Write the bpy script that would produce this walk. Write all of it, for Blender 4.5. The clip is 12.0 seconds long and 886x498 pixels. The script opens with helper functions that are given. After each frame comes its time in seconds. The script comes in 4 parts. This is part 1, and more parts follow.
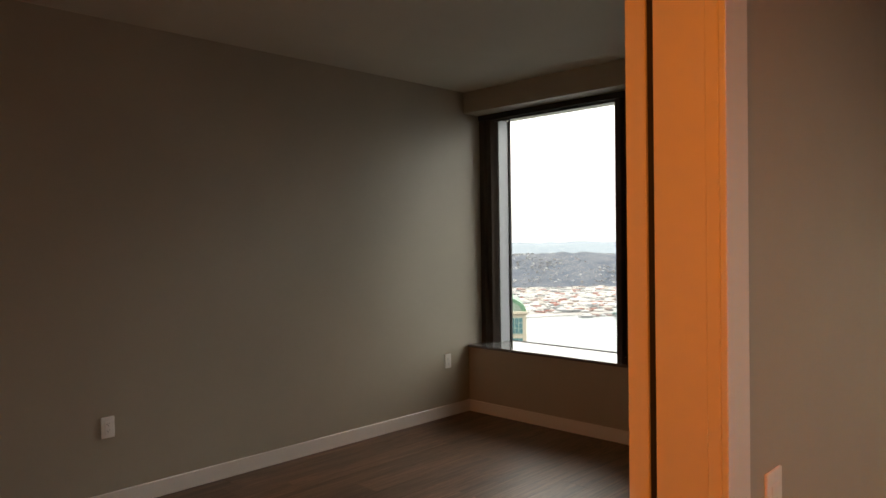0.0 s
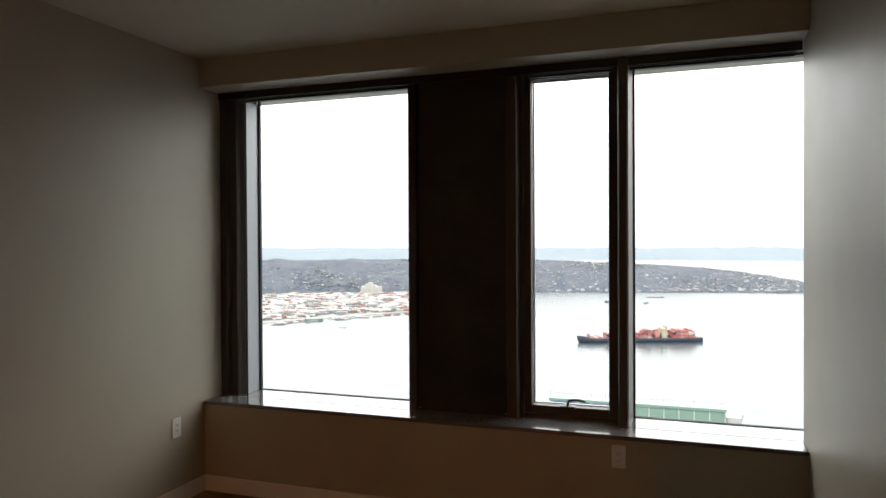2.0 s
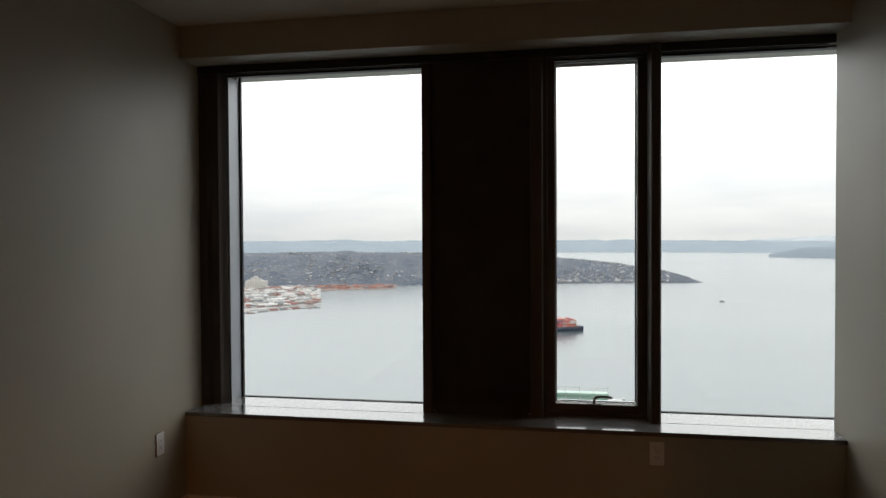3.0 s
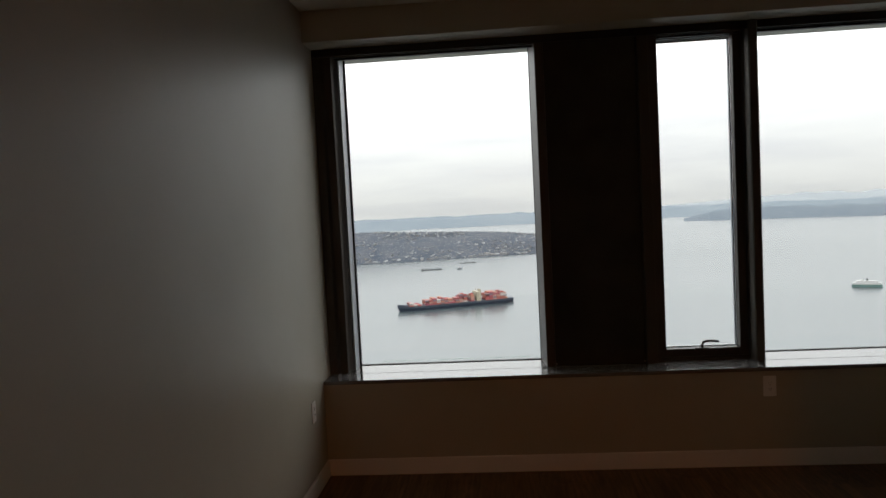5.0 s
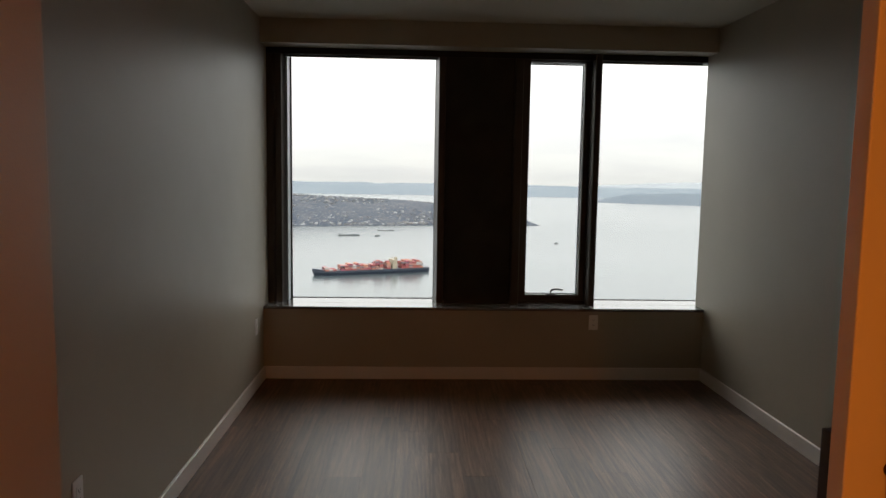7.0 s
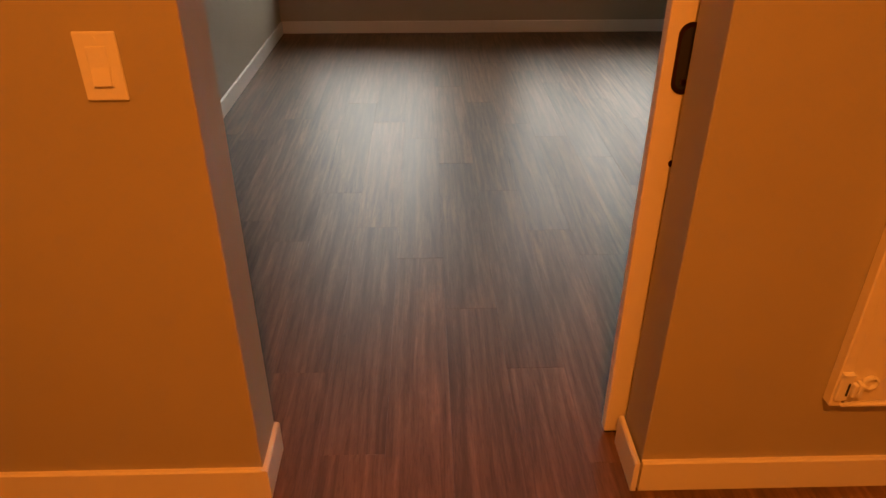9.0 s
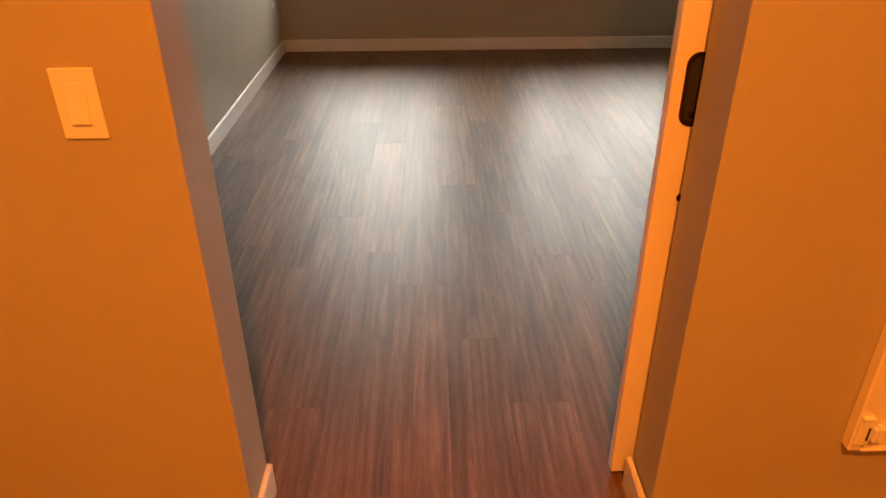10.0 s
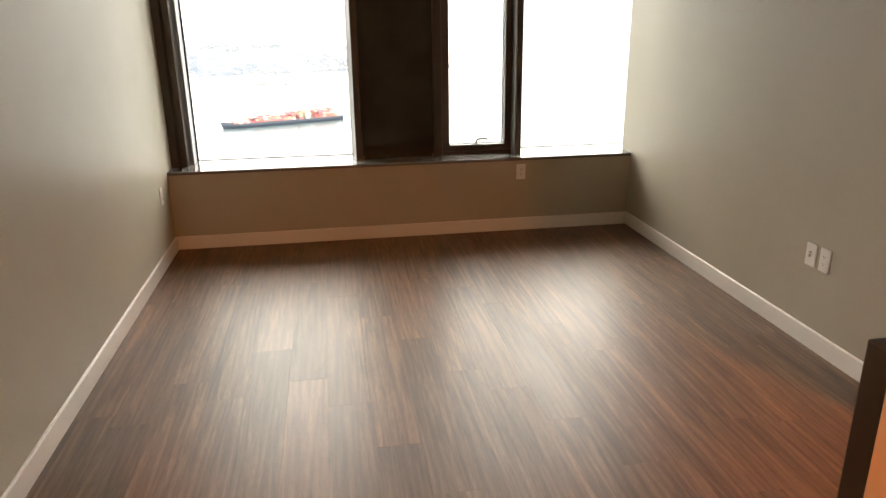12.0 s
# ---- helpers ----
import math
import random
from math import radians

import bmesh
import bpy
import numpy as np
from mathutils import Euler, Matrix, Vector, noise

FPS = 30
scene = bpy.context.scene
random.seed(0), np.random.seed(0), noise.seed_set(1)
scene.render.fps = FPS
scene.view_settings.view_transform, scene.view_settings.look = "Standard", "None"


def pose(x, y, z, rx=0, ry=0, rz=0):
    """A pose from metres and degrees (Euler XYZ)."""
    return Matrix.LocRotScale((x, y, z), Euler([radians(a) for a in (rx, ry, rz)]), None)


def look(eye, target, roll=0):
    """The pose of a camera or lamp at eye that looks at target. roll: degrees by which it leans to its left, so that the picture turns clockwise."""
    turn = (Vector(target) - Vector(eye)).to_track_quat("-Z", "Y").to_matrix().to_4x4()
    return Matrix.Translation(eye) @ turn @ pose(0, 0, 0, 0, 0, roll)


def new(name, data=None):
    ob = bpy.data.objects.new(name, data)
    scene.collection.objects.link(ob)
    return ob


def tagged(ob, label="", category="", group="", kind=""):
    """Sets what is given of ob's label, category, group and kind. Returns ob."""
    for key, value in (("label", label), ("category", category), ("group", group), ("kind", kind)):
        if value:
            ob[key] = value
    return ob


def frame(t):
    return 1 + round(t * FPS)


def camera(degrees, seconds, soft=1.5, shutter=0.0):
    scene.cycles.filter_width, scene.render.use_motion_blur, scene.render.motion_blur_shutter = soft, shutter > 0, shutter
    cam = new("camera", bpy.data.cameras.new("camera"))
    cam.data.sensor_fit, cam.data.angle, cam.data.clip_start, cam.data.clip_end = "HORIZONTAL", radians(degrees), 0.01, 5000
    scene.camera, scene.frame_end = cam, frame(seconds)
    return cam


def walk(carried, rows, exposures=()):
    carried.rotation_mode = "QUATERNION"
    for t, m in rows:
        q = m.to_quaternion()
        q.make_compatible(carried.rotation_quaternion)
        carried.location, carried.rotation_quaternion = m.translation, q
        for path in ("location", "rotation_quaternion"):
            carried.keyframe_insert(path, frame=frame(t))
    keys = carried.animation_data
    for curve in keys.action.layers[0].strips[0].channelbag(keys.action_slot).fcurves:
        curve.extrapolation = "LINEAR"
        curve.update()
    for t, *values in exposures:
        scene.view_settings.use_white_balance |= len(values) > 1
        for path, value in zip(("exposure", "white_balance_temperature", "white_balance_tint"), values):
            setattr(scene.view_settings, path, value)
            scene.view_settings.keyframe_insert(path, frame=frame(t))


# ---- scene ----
cam = camera(64.7, 12.0)
PATH = [
    (0, (0.107, 0.349, 1.444), (1.54, 1.745, 1.414), -0.8),
    (0.2, (0.25, 0.436, 1.482), (1.629, 1.884, 1.407), 0.3),
    (0.5, (0.407, 0.611, 1.437), (1.786, 2.059, 1.391), 0.2),
    (0.7, (0.509, 0.757, 1.456), (1.938, 2.155, 1.406), 1.4),
    (0.8, (0.55, 0.804, 1.466), (2.029, 2.15, 1.432), 0.8),
    (1, (0.625, 0.914, 1.485), (2.205, 2.14, 1.446), 1.1),
    (1.5, (0.773, 1.17, 1.502), (2.553, 2.082, 1.5), 1.4),
    (2, (0.858, 1.454, 1.524), (2.745, 2.119, 1.505), -0.3),
    (2.5, (0.865, 1.839, 1.525), (2.809, 2.307, 1.467), -0.1),
    (3, (0.923, 2.206, 1.52), (2.89, 2.563, 1.479), -0.3),
    (3.5, (0.984, 2.551, 1.544), (2.959, 2.87, 1.544), -0.1),
    (3.7, (0.973, 2.708, 1.535), (2.959, 2.942, 1.522), -0.1),
    (5.3, (0.341, 3.275, 1.506), (2.333, 3.36, 1.347), -4.2),
    (5.5, (0.219, 3.253, 1.539), (2.211, 3.201, 1.366), -4.7),
    (6, (-0.156, 3.211, 1.545), (1.821, 3.113, 1.259), 1.0),
    (6.5, (-0.488, 3.157, 1.534), (1.492, 3.091, 1.264), 2.7),
    (7, (-0.776, 3.16, 1.534), (1.212, 3.08, 1.33), 0.9),
    (7.5, (-1.015, 3.181, 1.515), (0.937, 3.104, 1.085), 1.2),
    (7.7, (-1.076, 3.185, 1.498), (0.86, 3.112, 1.001), 1.4),
    (9.3, (-1.391, 3.117, 1.362), (0.312, 3.076, 0.313), -0.2),
    (9.5, (-1.384, 3.112, 1.367), (0.328, 3.079, 0.334), -0.4),
    (10, (-1.293, 3.114, 1.383), (0.448, 3.085, 0.4), -0.4),
    (10.5, (-1.11, 3.139, 1.434), (0.715, 3.039, 0.622), -1.1),
    (11, (-0.883, 3.133, 1.461), (0.966, 2.993, 0.712), -1.5),
    (11.2, (-0.773, 3.125, 1.476), (1.085, 2.946, 0.76), -1.4),
    (11.5, (-0.643, 3.116, 1.511), (1.216, 2.879, 0.812), -1.3),
    (11.7, (-0.577, 3.119, 1.527), (1.288, 2.883, 0.848), -1.4),
    (12, (-0.51, 3.173, 1.544), (1.364, 2.874, 0.914), -0.7),
]
EXPOSURES = [(0.0, 1.07, 7150, 10), (0.5, 1.12, 7100, 10), (1.0, 1.32, 6900, 10), (1.5, 1.28, 6750, 10), (2.0, 1.02, 6650, 10), (2.5, 0.55, 6600, 10),
             (3.0, 0.29, 6550, 10), (3.5, 0.04, 6450, 10), (5.5, 0.19, 6600, 10), (6.0, 0.27, 6650, 10), (7.0, 0.37, 6700, 10), (7.7, 0.52, 7000, 10),
             (9.3, 1.82, 7200, 10), (10.5, 2.52, 7350, 10), (11.3, 2.65, 7400, 10), (12.0, 2.47, 7450, 10)]
walk(cam, [(t, look(eye, target, roll)) for t, eye, target, roll in PATH], EXPOSURES)

# world: an overcast sky over the bay, and one soft sun behind the building
SUN_EL, SUN_AZ = 30.0, 215.0
world = bpy.data.worlds.new("overcast_sky")
scene.world = world
world.use_nodes = True
wt = world.node_tree
wt.nodes.clear()


def wn(kind, **inputs):
    n = wt.nodes.new(kind)
    for k, v in inputs.items():
        n.inputs[k.replace("_", " ")].default_value = v
    return n


w_out = wn("ShaderNodeOutputWorld")
w_bg = wn("ShaderNodeBackground", Strength=0.10)
w_sky = wt.nodes.new("ShaderNodeTexSky")
w_sky.sky_type, w_sky.sun_disc = "NISHITA", False
w_sky.sun_elevation, w_sky.sun_rotation = radians(SUN_EL), radians(SUN_AZ)
w_sky.air_density, w_sky.dust_density, w_sky.ozone_density = 1.0, 4.0, 1.0
w_hsv = wn("ShaderNodeHueSaturation", Saturation=0.12, Value=1.0)
w_tc = wt.nodes.new("ShaderNodeTexCoord")
w_map = wt.nodes.new("ShaderNodeMapping")
w_map.inputs["Scale"].default_value = (1.2, 1.2, 9.0)
w_noise = wn("ShaderNodeTexNoise", Scale=2.6, Detail=7.0, Roughness=0.55)
w_ramp = wt.nodes.new("ShaderNodeValToRGB")
w_ramp.color_ramp.elements[0].position, w_ramp.color_ramp.elements[0].color = 0.36, (6.8, 6.85, 7.0, 1)
w_ramp.color_ramp.elements[1].position, w_ramp.color_ramp.elements[1].color = 0.62, (7.9, 7.9, 7.8, 1)
w_mix = wt.nodes.new("ShaderNodeMix")
w_mix.data_type = "RGBA"
w_mix.inputs[0].default_value = 0.88
wt.links.new(w_sky.outputs[0], w_hsv.inputs["Color"])
wt.links.new(w_tc.outputs["Generated"], w_map.inputs["Vector"])
wt.links.new(w_map.outputs[0], w_noise.inputs["Vector"])
wt.links.new(w_noise.outputs[0], w_ramp.inputs[0])
wt.links.new(w_hsv.outputs[0], w_mix.inputs[6])
wt.links.new(w_ramp.outputs[0], w_mix.inputs[7])
# an overcast sky grows brighter from the horizon to the zenith
w_sep = wt.nodes.new("ShaderNodeSeparateXYZ")
w_grad = wt.nodes.new("ShaderNodeValToRGB")
w_grad.color_ramp.elements[0].position, w_grad.color_ramp.elements[0].color = 0.0, (1.08, 1.08, 1.08, 1)
w_grad.color_ramp.elements[1].position, w_grad.color_ramp.elements[1].color = 1.0, (5.2, 5.2, 5.2, 1)
for at, level in ((0.10, 1.55), (0.30, 3.7)):
    step = w_grad.color_ramp.elements.new(at)
    step.color = (level, level, level, 1)
w_mul = wt.nodes.new("ShaderNodeVectorMath")
w_mul.operation = "SCALE"
wt.links.new(w_tc.outputs["Generated"], w_sep.inputs[0])
wt.links.new(w_sep.outputs["Z"], w_grad.inputs[0])
wt.links.new(w_mix.outputs[2], w_mul.inputs[0])
wt.links.new(w_grad.outputs[0], w_mul.inputs["Scale"])
wt.links.new(w_mul.outputs[0], w_bg.inputs["Color"])
wt.links.new(w_bg.outputs[0], w_out.inputs[0])

sun = new("sun", bpy.data.lights.new("sun", "SUN"))
sun.data.energy, sun.data.angle, sun.data.color = 0.8, radians(14), (1.0, 0.96, 0.9)
sun.matrix_world = look((0, 0, 60), (40, -28, 28))

LAMP_COLOUR = (1.0, 0.265, 0.032)
LAMPS = [(-1.82, 3.08, 20.5, 165), (-0.18, 0.44, 13.5, 148)]   # place, watts, beam

# ---- materials ----


def material(name, build):
    m = bpy.data.materials.new(name)
    m.use_nodes = True
    nt = m.node_tree
    bsdf = nt.nodes["Principled BSDF"]

    def node(kind, **inputs):
        n = nt.nodes.new(kind)
        for k, v in inputs.items():
            n.inputs[k.replace("_", " ")].default_value = v
        return n
    build(nt, bsdf, node, nt.links.new)
    return m


def ramp(node, a, b, pa=0.3, pb=0.7):
    r = node("ShaderNodeValToRGB")
    e = r.color_ramp.elements
    e[0].position, e[0].color, e[1].position, e[1].color = pa, (*a, 1), pb, (*b, 1)
    return r


def painted(colour, rough=0.5, vary=0.06, peel=0.08, peel_scale=420.0):
    """Rolled paint: a slow mottling, a fine orange-peel relief, faint scuffs in the gloss."""
    def build(nt, bsdf, node, link):
        tc = node("ShaderNodeTexCoord")
        slow = node("ShaderNodeTexNoise", Scale=1.7, Detail=4.0)
        link(tc.outputs["Object"], slow.inputs["Vector"])
        r = ramp(node, tuple(c * (1 - vary) for c in colour), tuple(min(1, c * (1 + vary)) for c in colour))
        link(slow.outputs[0], r.inputs[0])
        link(r.outputs[0], bsdf.inputs["Base Color"])
        fine = node("ShaderNodeTexNoise", Scale=peel_scale, Detail=2.0)
        link(tc.outputs["Object"], fine.inputs["Vector"])
        bump = node("ShaderNodeBump", Strength=peel, Distance=0.002)
        link(fine.outputs[0], bump.inputs["Height"])
        link(bump.outputs[0], bsdf.inputs["Normal"])
        scuff = node("ShaderNodeTexNoise", Scale=6.0, Detail=5.0)
        link(tc.outputs["Object"], scuff.inputs["Vector"])
        mr = node("ShaderNodeMapRange", To_Min=rough - 0.06, To_Max=rough + 0.08)
        link(scuff.outputs[0], mr.inputs["Value"])
        link(mr.outputs[0], bsdf.inputs["Roughness"])
    return build


def metal(colour, rough, metallic=1.0):
    def build(nt, bsdf, node, link):
        tc = node("ShaderNodeTexCoord")
        n = node("ShaderNodeTexNoise", Scale=60.0, Detail=4.0)
        link(tc.outputs["Object"], n.inputs["Vector"])
        mr = node("ShaderNodeMapRange", To_Min=rough - 0.07, To_Max=rough + 0.09)
        link(n.outputs[0], mr.inputs["Value"])
        link(mr.outputs[0], bsdf.inputs["Roughness"])
        bsdf.inputs["Base Color"].default_value = (*colour, 1)
        bsdf.inputs["Metallic"].default_value = metallic
    return build


def wood_floor(nt, bsdf, node, link):
    tc, info = node("ShaderNodeTexCoord"), node("ShaderNodeObjectInfo")
    off = node("ShaderNodeVectorMath")
    off.operation = "MULTIPLY_ADD"
    off.inputs[1].default_value = (37.0, 91.0, 13.0)
    link(info.outputs["Random"], off.inputs[0])
    link(tc.outputs["Object"], off.inputs[2])

    def grain(scale, detail, rough, sx, sy, dist=0.0):
        mp = node("ShaderNodeMapping")
        mp.inputs["Scale"].default_value = (sx, sy, 1.0)
        link(off.outputs[0], mp.inputs["Vector"])
        n = node("ShaderNodeTexNoise", Scale=scale, Detail=detail, Roughness=rough, Distortion=dist)
        link(mp.outputs[0], n.inputs["Vector"])
        return n
    broad, streak, pores = grain(1.0, 5, 0.6, 1.3, 13.0, 1.2), grain(1.0, 6, 0.60, 1.9, 27.0, 1.8), grain(1.0, 4, 0.6, 24.0, 240.0, 0.8)
    # flat-sawn figure: long rings bent by a slow noise
    mp = node("ShaderNodeMapping")
    mp.inputs["Scale"].default_value = (0.55, 6.5, 1.0)
    link(off.outputs[0], mp.inputs["Vector"])
    rings = node("ShaderNodeTexWave", Scale=1.6, Distortion=9.0, Detail=3.0, Detail_Scale=0.9, Detail_Roughness=0.6)
    rings.wave_type, rings.bands_direction = "BANDS", "Y"
    link(mp.outputs[0], rings.inputs["Vector"])
    r1 = ramp(node, (0.100, 0.054, 0.030), (0.215, 0.119, 0.068), 0.30, 0.70)
    link(broad.outputs[0], r1.inputs[0])
    r2 = ramp(node, (0.66, 0.64, 0.61), (1.18, 1.16, 1.14), 0.32, 0.66)
    link(streak.outputs[0], r2.inputs[0])
    r3 = ramp(node, (0.80, 0.78, 0.77), (1.05, 1.05, 1.05), 0.36, 0.54)
    link(pores.outputs[0], r3.inputs[0])
    r4 = ramp(node, (0.87, 0.86, 0.85), (1.06, 1.06, 1.06), 0.10, 0.75)
    link(rings.outputs["Fac"], r4.inputs[0])
    tone = ramp(node, (0.86, 0.87, 0.88), (1.14, 1.12, 1.10), 0.0, 1.0)
    link(info.outputs["Random"], tone.inputs[0])
    out = r1.outputs[0]
    for r in (r2, r3, r4, tone):
        mx = node("ShaderNodeMix")
        mx.data_type, mx.blend_type = "RGBA", "MULTIPLY"
        mx.inputs[0].default_value = 1.0
        link(out, mx.inputs[6])
        link(r.outputs[0], mx.inputs[7])
        out = mx.outputs[2]
    link(out, bsdf.inputs["Base Color"])
    mr = node("ShaderNodeMapRange", To_Min=0.47, To_Max=0.39)
    link(streak.outputs[0], mr.inputs["Value"])
    scramble = node("ShaderNodeTexWhiteNoise")
    scramble.noise_dimensions = "1D"
    link(info.outputs["Random"], scramble.inputs["W"])
    sheen = node("ShaderNodeMapRange", To_Min=-0.020, To_Max=0.020)
    link(scramble.outputs["Value"], sheen.inputs["Value"])
    both = node("ShaderNodeMath")
    both.operation = "ADD"
    link(mr.outputs[0], both.inputs[0])
    link(sheen.outputs[0], both.inputs[1])
    link(both.outputs[0], bsdf.inputs["Roughness"])
    bump = node("ShaderNodeBump", Strength=0.10, Distance=0.0010)
    link(streak.outputs[0], bump.inputs["Height"])
    link(bump.outputs[0], bsdf.inputs["Normal"])
    bsdf.inputs["Specular IOR Level"].default_value = 0.46


def glass(nt, bsdf, node, link):
    nt.nodes.remove(bsdf)
    out = nt.nodes["Material Output"]
    fr = node("ShaderNodeFresnel", IOR=1.25)
    tr = node("ShaderNodeBsdfTransparent", Color=(0.95, 0.965, 0.96, 1))
    gl = node("ShaderNodeBsdfGlossy", Roughness=0.0)
    mx = node("ShaderNodeMixShader")
    link(fr.outputs[0], mx.inputs[0])
    link(tr.outputs[0], mx.inputs[1])
    link(gl.outputs[0], mx.inputs[2])
    link(mx.outputs[0], out.inputs[0])


def woven(colour):
    """Dark shade cloth with a fine vertical and horizontal weave."""
    def build(nt, bsdf, node, link):
        tc = node("ShaderNodeTexCoord")
        w = node("ShaderNodeTexWave", Scale=190.0, Distortion=0.4)
        w.bands_direction = "Y"
        link(tc.outputs["Object"], w.inputs["Vector"])
        n = node("ShaderNodeTexNoise", Scale=5.0, Detail=5.0)
        link(tc.outputs["Object"], n.inputs["Vector"])
        r = ramp(node, tuple(c * 0.8 for c in colour), tuple(c * 1.25 for c in colour))
        link(n.outputs[0], r.inputs[0])
        link(r.outputs[0], bsdf.inputs["Base Color"])
        bump = node("ShaderNodeBump", Strength=0.25, Distance=0.001)
        link(w.outputs[0], bump.inputs["Height"])
        link(bump.outputs[0], bsdf.inputs["Normal"])
        bsdf.inputs["Roughness"].default_value = 0.75
    return build


def stone(nt, bsdf, node, link):
    tc = node("ShaderNodeTexCoord")
    n = node("ShaderNodeTexNoise", Scale=140.0, Detail=3.0)
    big = node("ShaderNodeTexNoise", Scale=4.0, Detail=4.0)
    link(tc.outputs["Object"], n.inputs["Vector"])
    link(tc.outputs["Object"], big.inputs["Vector"])
    r = ramp(node, (0.125, 0.123, 0.122), (0.165, 0.163, 0.16), 0.35, 0.65)
    link(n.outputs[0], r.inputs[0])
    link(r.outputs[0], bsdf.inputs["Base Color"])
    mr = node("ShaderNodeMapRange", To_Min=0.08, To_Max=0.14)
    link(big.outputs[0], mr.inputs["Value"])
    link(mr.outputs[0], bsdf.inputs["Roughness"])
    bsdf.inputs["Specular IOR Level"].default_value = 0.7


def water(nt, bsdf, node, link):
    tc = node("ShaderNodeTexCoord")
    n = node("ShaderNodeTexNoise", Scale=0.35, Detail=6.0)
    link(tc.outputs["Object"], n.inputs["Vector"])
    mp = node("ShaderNodeMapping")
    mp.inputs["Scale"].default_value = (0.004, 0.0012, 1.0)
    link(tc.outputs["Object"], mp.inputs["Vector"])
    slick = node("ShaderNodeTexNoise", Scale=1.0, Detail=5.0)
    link(mp.outputs[0], slick.inputs["Vector"])
    mr = node("ShaderNodeMapRange", To_Min=0.16, To_Max=0.30)
    link(slick.outputs[0], mr.inputs["Value"])
    link(mr.outputs[0], bsdf.inputs["Roughness"])
    bump = node("ShaderNodeBump", Strength=0.10, Distance=0.3)
    link(n.outputs[0], bump.inputs["Height"])
    link(bump.outputs[0], bsdf.inputs["Normal"])
    bsdf.inputs["Base Color"].default_value = (0.035, 0.045, 0.05, 1)
    bsdf.inputs["IOR"].default_value = 1.33


def land(a, b, scale=0.03, c=None):
    def build(nt, bsdf, node, link):
        tc = node("ShaderNodeTexCoord")
        n = node("ShaderNodeTexNoise", Scale=scale, Detail=8.0, Roughness=0.7)
        link(tc.outputs["Object"], n.inputs["Vector"])
        r = ramp(node, a, b, 0.36, 0.64)
        link(n.outputs[0], r.inputs[0])
        link(r.outputs[0], bsdf.inputs["Base Color"])
        bsdf.inputs["Roughness"].default_value = 0.95
        bsdf.inputs["Specular IOR Level"].default_value = 0.1
    return build


def islands(colours, rough=0.8):
    """A colour of its own for every loose piece of a mesh."""
    def build(nt, bsdf, node, link):
        g = node("ShaderNodeNewGeometry")
        r = node("ShaderNodeValToRGB")
        r.color_ramp.interpolation = "CONSTANT"
        e = r.color_ramp.elements
        while len(e) < len(colours):
            e.new(0.5)
        for i, c in enumerate(colours):
            e[i].position, e[i].color = i / len(colours), (*c, 1)
        link(g.outputs["Random Per Island"], r.inputs[0])
        link(r.outputs[0], bsdf.inputs["Base Color"])
        bsdf.inputs["Roughness"].default_value = rough
        bsdf.inputs["Specular IOR Level"].default_value = 0.2
    return build


def lamp_glow(nt, bsdf, node, link):
    bsdf.inputs["Emission Color"].default_value = (*LAMP_COLOUR, 1)
    bsdf.inputs["Emission Strength"].default_value = 12.0


WALL = material("greige_wall_paint", painted((0.428, 0.392, 0.310), 0.42, 0.04, 0.10))
CEIL = material("white_ceiling_paint", painted((0.60, 0.57, 0.475), 0.75, 0.03, 0.12, 260.0))
TRIM = material("white_trim_paint", painted((0.78, 0.74, 0.68), 0.34, 0.03, 0.04, 180.0))
DOORP = material("white_door_paint", painted((0.80, 0.75, 0.67), 0.36, 0.03, 0.05, 240.0))
PLASTIC = material("white_plastic", painted((0.80, 0.79, 0.76), 0.30, 0.02, 0.01, 200.0))
SLOT = material("dark_slot", painted((0.02, 0.02, 0.02), 0.6, 0.1, 0.0))
FLOOR = material("walnut_plank", wood_floor)
SUBFLOOR = material("dark_underlay", painted((0.03, 0.022, 0.018), 0.8, 0.2, 0.1))
BRONZE = material("dark_bronze_aluminium", metal((0.078, 0.064, 0.053), 0.42, 0.40))
BLACK = material("black_aluminium", metal((0.020, 0.018, 0.017), 0.45, 0.2))
ALU = material("mill_grey_aluminium", metal((0.34, 0.36, 0.38), 0.38, 0.5))
CLOTH = material("black_shade_cloth", woven((0.044, 0.038, 0.033)))
SILL = material("grey_quartz", stone)
GLASS = material("window_glass", glass)
PULLM = material("oil_rubbed_bronze", metal((0.09, 0.045, 0.022), 0.32, 0.95))
STEEL = material("brushed_steel", metal((0.42, 0.42, 0.42), 0.28, 1.0))
RUBBER_AND_GAPS = material("black_rubber_and_gaps", painted((0.015, 0.015, 0.015), 0.7, 0.1, 0.05))
GLOW = material("lamp_diffuser", lamp_glow)
FACADE = material("facade_concrete", painted((0.33, 0.32, 0.30), 0.8, 0.1, 0.3, 60.0))
WATER = material("bay_water", water)

# ---- mesh helpers ----


def box(bm, lo, hi, bevel=0.0, segments=1):
    """A box between two corners, with its edges rounded by bevel."""
    v = [bm.verts.new((x, y, z)) for x in (lo[0], hi[0]) for y in (lo[1], hi[1]) for z in (lo[2], hi[2])]
    faces = [bm.faces.new([v[i] for i in f]) for f in ((0, 1, 3, 2), (4, 6, 7, 5), (0, 4, 5, 1), (2, 3, 7, 6), (0, 2, 6, 4), (1, 5, 7, 3))]
    if bevel:
        edges = list({e for f in faces for e in f.edges})
        bmesh.ops.bevel(bm, geom=edges, offset=bevel, segments=segments, affect="EDGES", profile=0.5)
    return bm


def made(*boxes, bevel=0.0, segments=1):
    bm = bmesh.new()
    for lo, hi in boxes:
        box(bm, lo, hi, bevel, segments)
    return bm


